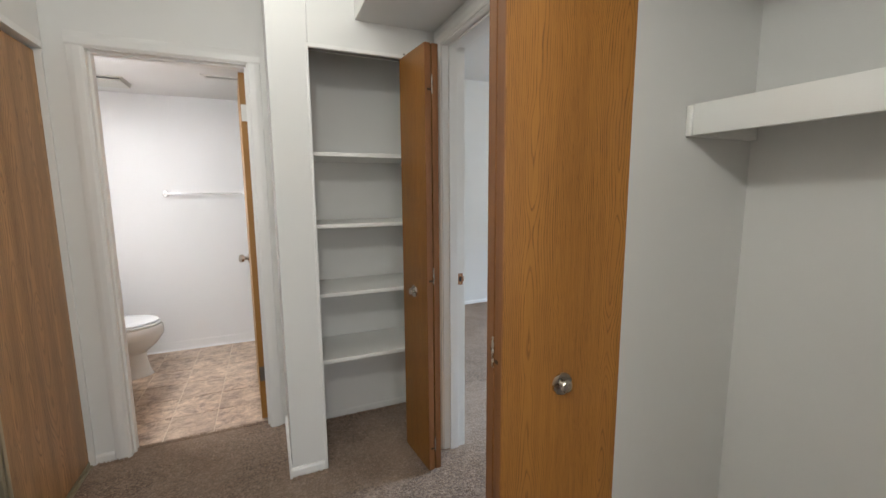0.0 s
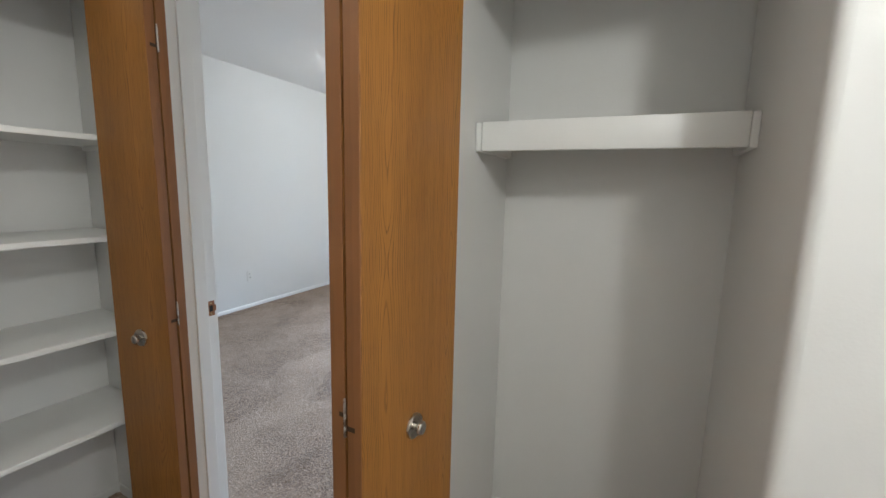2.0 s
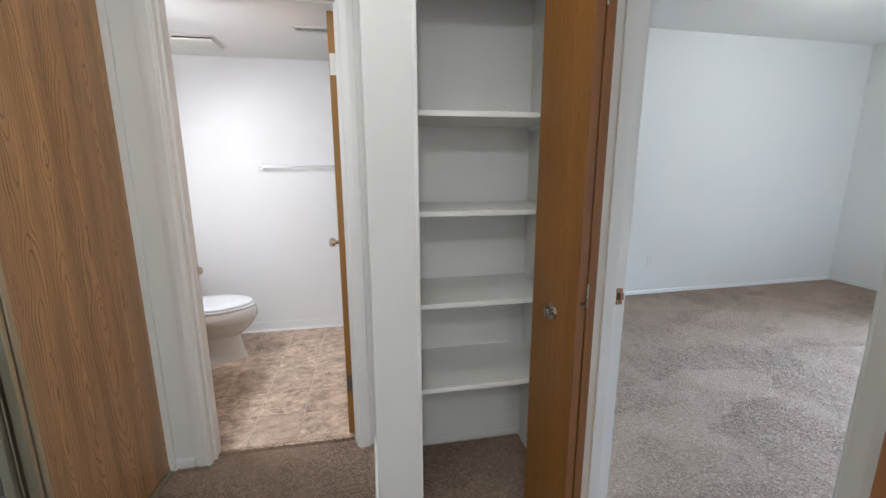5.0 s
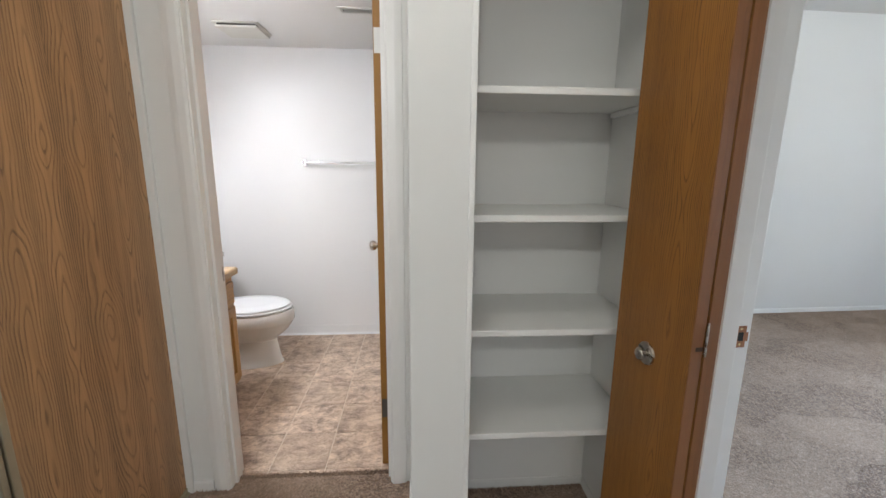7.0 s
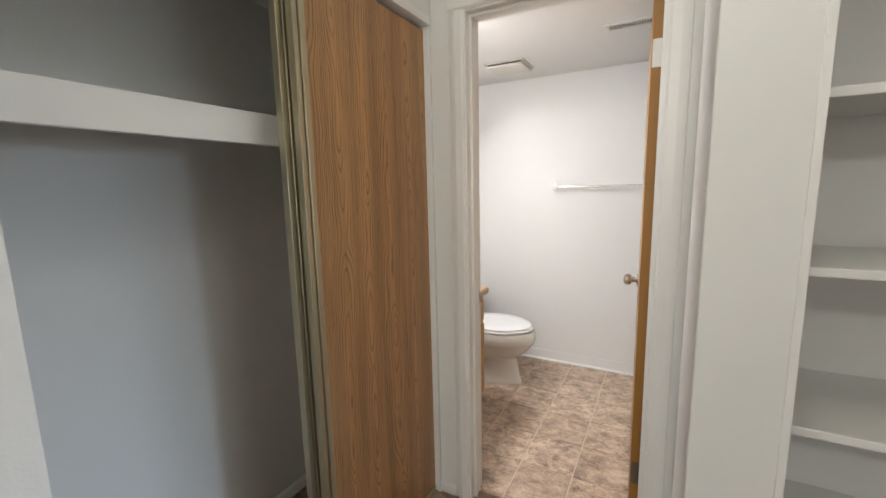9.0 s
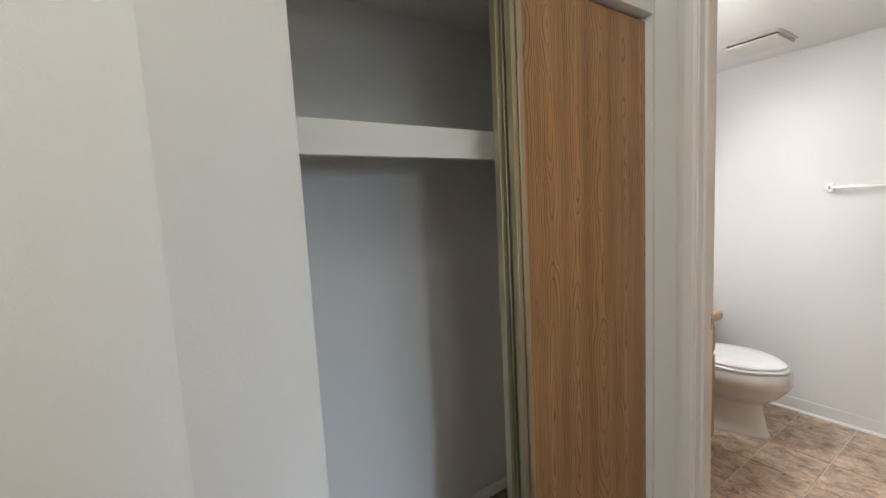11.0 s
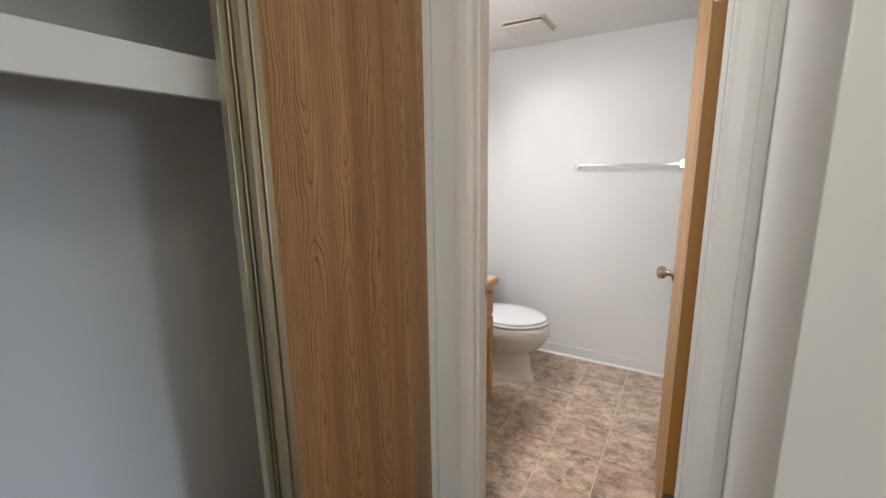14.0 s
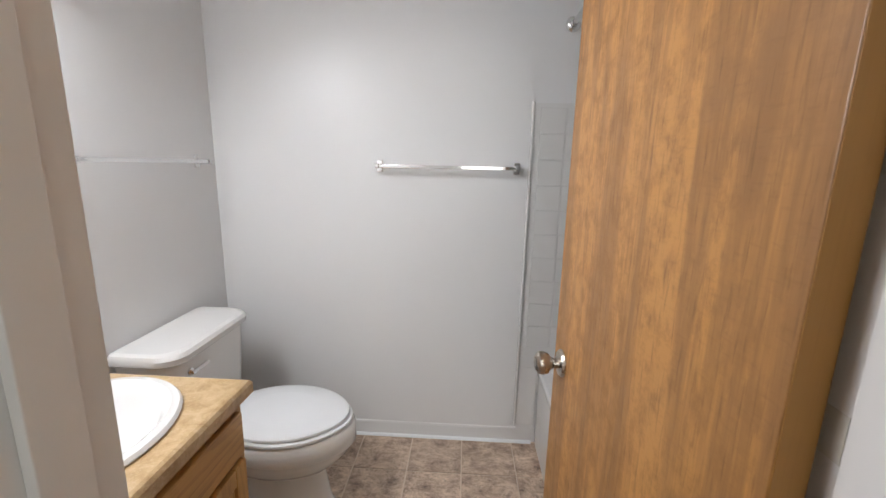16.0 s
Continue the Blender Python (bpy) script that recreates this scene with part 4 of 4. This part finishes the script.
def towel_bar(m, length, label):
    """Local x along the bar, y out of the wall."""
    t = thing("towel_bar", m, label, "towel bar", "bathroom towel bars")
    for x in (0, length):
        p = part("bracket", boxes((x - 0.014, x + 0.014, 0, 0.008, -0.026, 0.026), bevel=0.003), CHROME, t)
        part("arm", boxes((x - 0.008, x + 0.008, 0.008, 0.07, -0.010, 0.010), bevel=0.003), CHROME, p)
    part("bar", boxes((0.008, length - 0.008, 0.05, 0.064, -0.007, 0.007), bevel=0.002), CHROME, t)


towel_bar(pose(-0.085, BATH_N, 1.358, 0, 0, 180), 0.61, "square chrome towel bar on the back wall")
towel_bar(pose(BATH_W, 4.0, 1.362, 0, 0, -90), 0.61, "square chrome towel bar above the toilet tank")

# exhaust fan and register on the ceiling
fan = thing("exhaust_fan", pose(-0.915, 3.74, BATH_C), "off-white plastic exhaust fan cover on the ceiling", "exhaust fan")
part("base_plate", boxes((-0.13, 0.13, -0.125, 0.125, -0.008, 0), bevel=0.003), BEIGE, fan)
# solid dark block gives the slit its shade by colour
part("recess", boxes((-0.11, 0.11, -0.105, 0.105, -0.017, -0.008)), DARK, fan)
part("cover", boxes((-0.118, 0.118, -0.112, 0.113, -0.028, -0.017), bevel=0.003), BEIGE, fan)
for x in (-0.12, 0.117):
    part("side_wall", boxes((x, x + 0.003, -0.08, 0.113, -0.017, -0.008)), BEIGE, fan)
vent = thing("ceiling_vent", pose(-0.12, 3.385, BATH_C), "white louvred register on the bathroom ceiling", "vent")
# dark sheet in place of the unlit duct behind the slats
part("backing", boxes((-0.145, 0.145, -0.03, 0.03, -0.003, 0)), DARK, vent)
part("frame", boxes((-0.165, 0.165, -0.05, -0.031, -0.008, 0), (-0.165, 0.165, 0.031, 0.05, -0.008, 0), (-0.165, -0.146, -0.031, 0.031, -0.008, 0), (0.146, 0.165, -0.031, 0.031, -0.008, 0), bevel=0.002), PLASTIC, vent)
for i in range(26):
    x = -0.14 + 0.0112 * i
    bm = bmesh.new()
    box(bm, -0.0012, 0.0012, -0.0305, 0.0305, -0.004, 0.004, pose(x, 0, -0.005, 0, 30))
    part("slat", bm, PLASTIC, vent)

# bathtub, surround, rod
TX = 0.075
tub = thing("bathtub", pose(0, 0, 0), "white acrylic bathtub against the wall", "bathtub")
TS, TE = BATH_IN + 0.006, BATH_N - 0.002


def rect(x0, x1, y0, y1, r, z, n=6):
    pts = []
    for cx, cy, a0 in ((x1 - r, y1 - r, 0), (x0 + r, y1 - r, 90), (x0 + r, y0 + r, 180), (x1 - r, y0 + r, 270)):
        for i in range(n + 1):
            a = radians(a0 + 90 * i / n)
            pts.append((cx + r * math.cos(a), cy + r * math.sin(a), z))
    return pts


bm = bmesh.new()
TR = RIGHT - 0.002
loft(bm, [rect(TX + 0.006, TR, TS, TE, 0.004, 0.0), rect(TX + 0.004, TR, TS, TE, 0.006, 0.36), rect(TX - 0.004, TR, TS, TE, 0.008, 0.385), rect(TX - 0.004, TR, TS, TE, 0.008, 0.402), rect(TX + 0.004, TR - 0.004, TS + 0.004, TE - 0.004, 0.02, 0.41),
          rect(TX + 0.06, TR - 0.05, TS + 0.07, TE - 0.07, 0.1, 0.41), rect(TX + 0.075, TR - 0.06, TS + 0.085, TE - 0.085, 0.1, 0.39), rect(TX + 0.13, TR - 0.11, TS + 0.15, TE - 0.2, 0.12, 0.08), rect(TX + 0.18, TR - 0.16, TS + 0.2, TE - 0.26, 0.1, 0.06)])
part("shell", bm, ACRYL, tub)
surround = thing("tub_surround", pose(0, 0, 0), "white moulded tub surround with tile relief", "tub surround")
STOP = 1.635
part("back_panel", boxes((-0.02, RIGHT - 0.001, BATH_N - 0.008, BATH_N - 0.0005, 0.413, STOP), (-0.02, TX - 0.006, BATH_N - 0.008, BATH_N - 0.0005, 0.1, 0.4125)), ACRYL, surround)
part("edge_bead", boxes((-0.034, -0.0205, BATH_N - 0.017, BATH_N - 0.0005, 0.1, STOP + 0.006), bevel=0.005), ACRYL, surround)
part("side_panel", boxes((RIGHT - 0.008, RIGHT - 0.0005, BATH_IN + 0.015, BATH_N - 0.009, 0.413, STOP)), ACRYL, surround)
part("end_panel", boxes((TX - 0.02, RIGHT - 0.009, BATH_IN + 0.0045, BATH_IN + 0.0125, 0.413, STOP)), ACRYL, surround)
piece = boxes((0, 0.106, -0.0025, 0, 0, 0.106), bevel=0.002)
tile_me = finish(piece, "tile", ACRYL)
for wall_m, cols in ((pose(0.006, BATH_N - 0.008, 0.52), 7), (pose(RIGHT - 0.008, BATH_N - 0.03, 0.52, 0, 0, -90), 12)):
    for i in range(cols):
        for j in range(10):
            t = new("tile", tile_me)
            t.parent = surround
            t.matrix_basis = wall_m @ Matrix.Translation((0.11 * i, 0, 0.11 * j))
soap = thing("soap_dish", pose(RIGHT - 0.011, 3.0, 0.72), "white moulded soap dish on the tub surround", "soap dish")
part("tray", boxes((-0.05, 0, -0.08, 0.08, 0, 0.014), (-0.05, -0.042, -0.08, 0.08, 0.0142, 0.03), (-0.0415, 0, -0.08, -0.072, 0.0142, 0.06), (-0.0415, 0, 0.072, 0.08, 0.0142, 0.06), bevel=0.003), ACRYL, soap)
rod = thing("shower_rod", pose(0.115, BATH_N, 1.945), "chrome shower curtain rod", "shower rod")
bm = bmesh.new()
lathe(bm, [(0.0125, 0.006), (0.0125, BATH_N - BATH_IN - 0.012)], pose(0, 0, 0, 90), 20)
part("tube", bm, CHROME, rod)
for y, s in ((-0.0005, 1), (BATH_IN - BATH_N + 0.0055, -1)):
    bm = bmesh.new()
    lathe(bm, [(0.031, 0), (0.031, 0.004), (0.026, 0.011), (0.016, 0.016), (0.0155, 0.028), (0.0128, 0.029)], pose(0, y, 0, 90 * s), 28)
    part("flange", bm, CHROME, rod)

# vanity light bar over the counter
GLOBE = glow("lit_globe", (0.95, 0.96, 1.0), 24)
vl = thing("vanity_light", pose(BATH_W, 2.95, 1.97), "chrome bar light with three globes above the vanity", "wall lamp")
part("back_bar", boxes((0.001, 0.03, -0.28, 0.28, -0.055, 0.055), bevel=0.006), CHROME, vl)
for k in range(3):
    bm = bmesh.new()
    lathe(bm, [(0.022, 0), (0.024, 0.03), (0.02, 0.05)], pose(0.03, -0.19 + 0.19 * k, 0, 0, 90), 20)
    part("socket", bm, CHROME, vl)
    bm = bmesh.new()
    bmesh.ops.create_uvsphere(bm, u_segments=24, v_segments=14, radius=0.032, matrix=pose(0.055, -0.19 + 0.19 * k, 0))
    part("globe", bm, GLOBE, vl, "lit white globe")

# ---- bedroom things ----
bl = thing("ceiling_light", pose(3.7, 3.05, BED_C), "lit frosted glass dome ceiling light", "ceiling lamp")
bm = bmesh.new()
lathe(bm, [(0.15, -0.0), (0.16, -0.012), (0.155, -0.024)], None, 40)
part("base", bm, BRASS, bl)
bm = bmesh.new()
lathe(bm, [(0.148, -0.0245), (0.14, -0.05), (0.11, -0.085), (0.06, -0.105), (0.01, -0.11)], None, 40)
part("glass_dome", bm, glow("lit_glass", (1.0, 0.96, 0.9), 6), bl)
out = thing("wall_outlet", turn @ pose(2.08, -0.0005, 0.37), "white duplex outlet plate on the bedroom wall", "outlet")
part("plate", boxes((-0.035, 0.035, -0.005, 0, -0.057, 0.057), bevel=0.002), PLASTIC, out)
for z in (-0.02, 0.02):
    r = part("receptacle", boxes((-0.016, 0.016, -0.0065, -0.0051, z - 0.014, z + 0.014), bevel=0.0006), PLASTIC, out)
    # slots drawn as dark strips, their shade in the colour
    part("slots", boxes((-0.008, -0.005, -0.007, -0.00655, z - 0.005, z + 0.006), (0.005, 0.008, -0.007, -0.00655, z - 0.005, z + 0.006)), DARK, r)


def window(name, m, w, h, label):
    """Local x across, z up from the sill, y into the room."""
    win = thing(name, m, label, "window", kind="structure")
    f = 0.05
    part("window_frame", boxes((0, f, -0.06, 0, 0, h), (w - f, w, -0.06, 0, 0, h), (f, w - f, -0.06, 0, 0, f), (f, w - f, -0.06, 0, h - f, h), (w / 2 - f / 2, w / 2 + f / 2, -0.06, 0, f, h - f)), TRIM, win)


window("window_1", pose(5.55 + 0.05, 1.02, 0.8, 0, 0, 90), 1.1, 1.3, "white framed bedroom window")
# added frame for the unseen south opening
window("added_south_window", pose(-0.4, SOUTH - 0.05, 0.8), 1.12, 1.3, "white window frame added at the unseen south end")

# ---- floor tiles, last ----
PX, PY = 0.249, 0.2565
floor_b = bpy.data.objects["floor_bathroom"]
tile_me = finish(boxes((0.0026, PX - 0.0026, 0.0026, PY - 0.0026, -0.003, 0.0), bevel=0.0008), "floor_tile", TILE)
cut_me = finish(boxes((0.0018, PX - 0.0018, 0.229, PY - 0.0018, -0.003, 0.0), bevel=0.0008), "floor_tile_cut", TILE)
for i in range(-5, 2):
    for j in range(-6, 1):
        x, y = -0.287 + PX * i, 3.889 + PY * j
        if x > TX or x + PX < BATH_W:
            continue
        t = new("tile", tile_me if j > -6 else cut_me)
        t.parent = floor_b
        t.location = (x, y, 0)
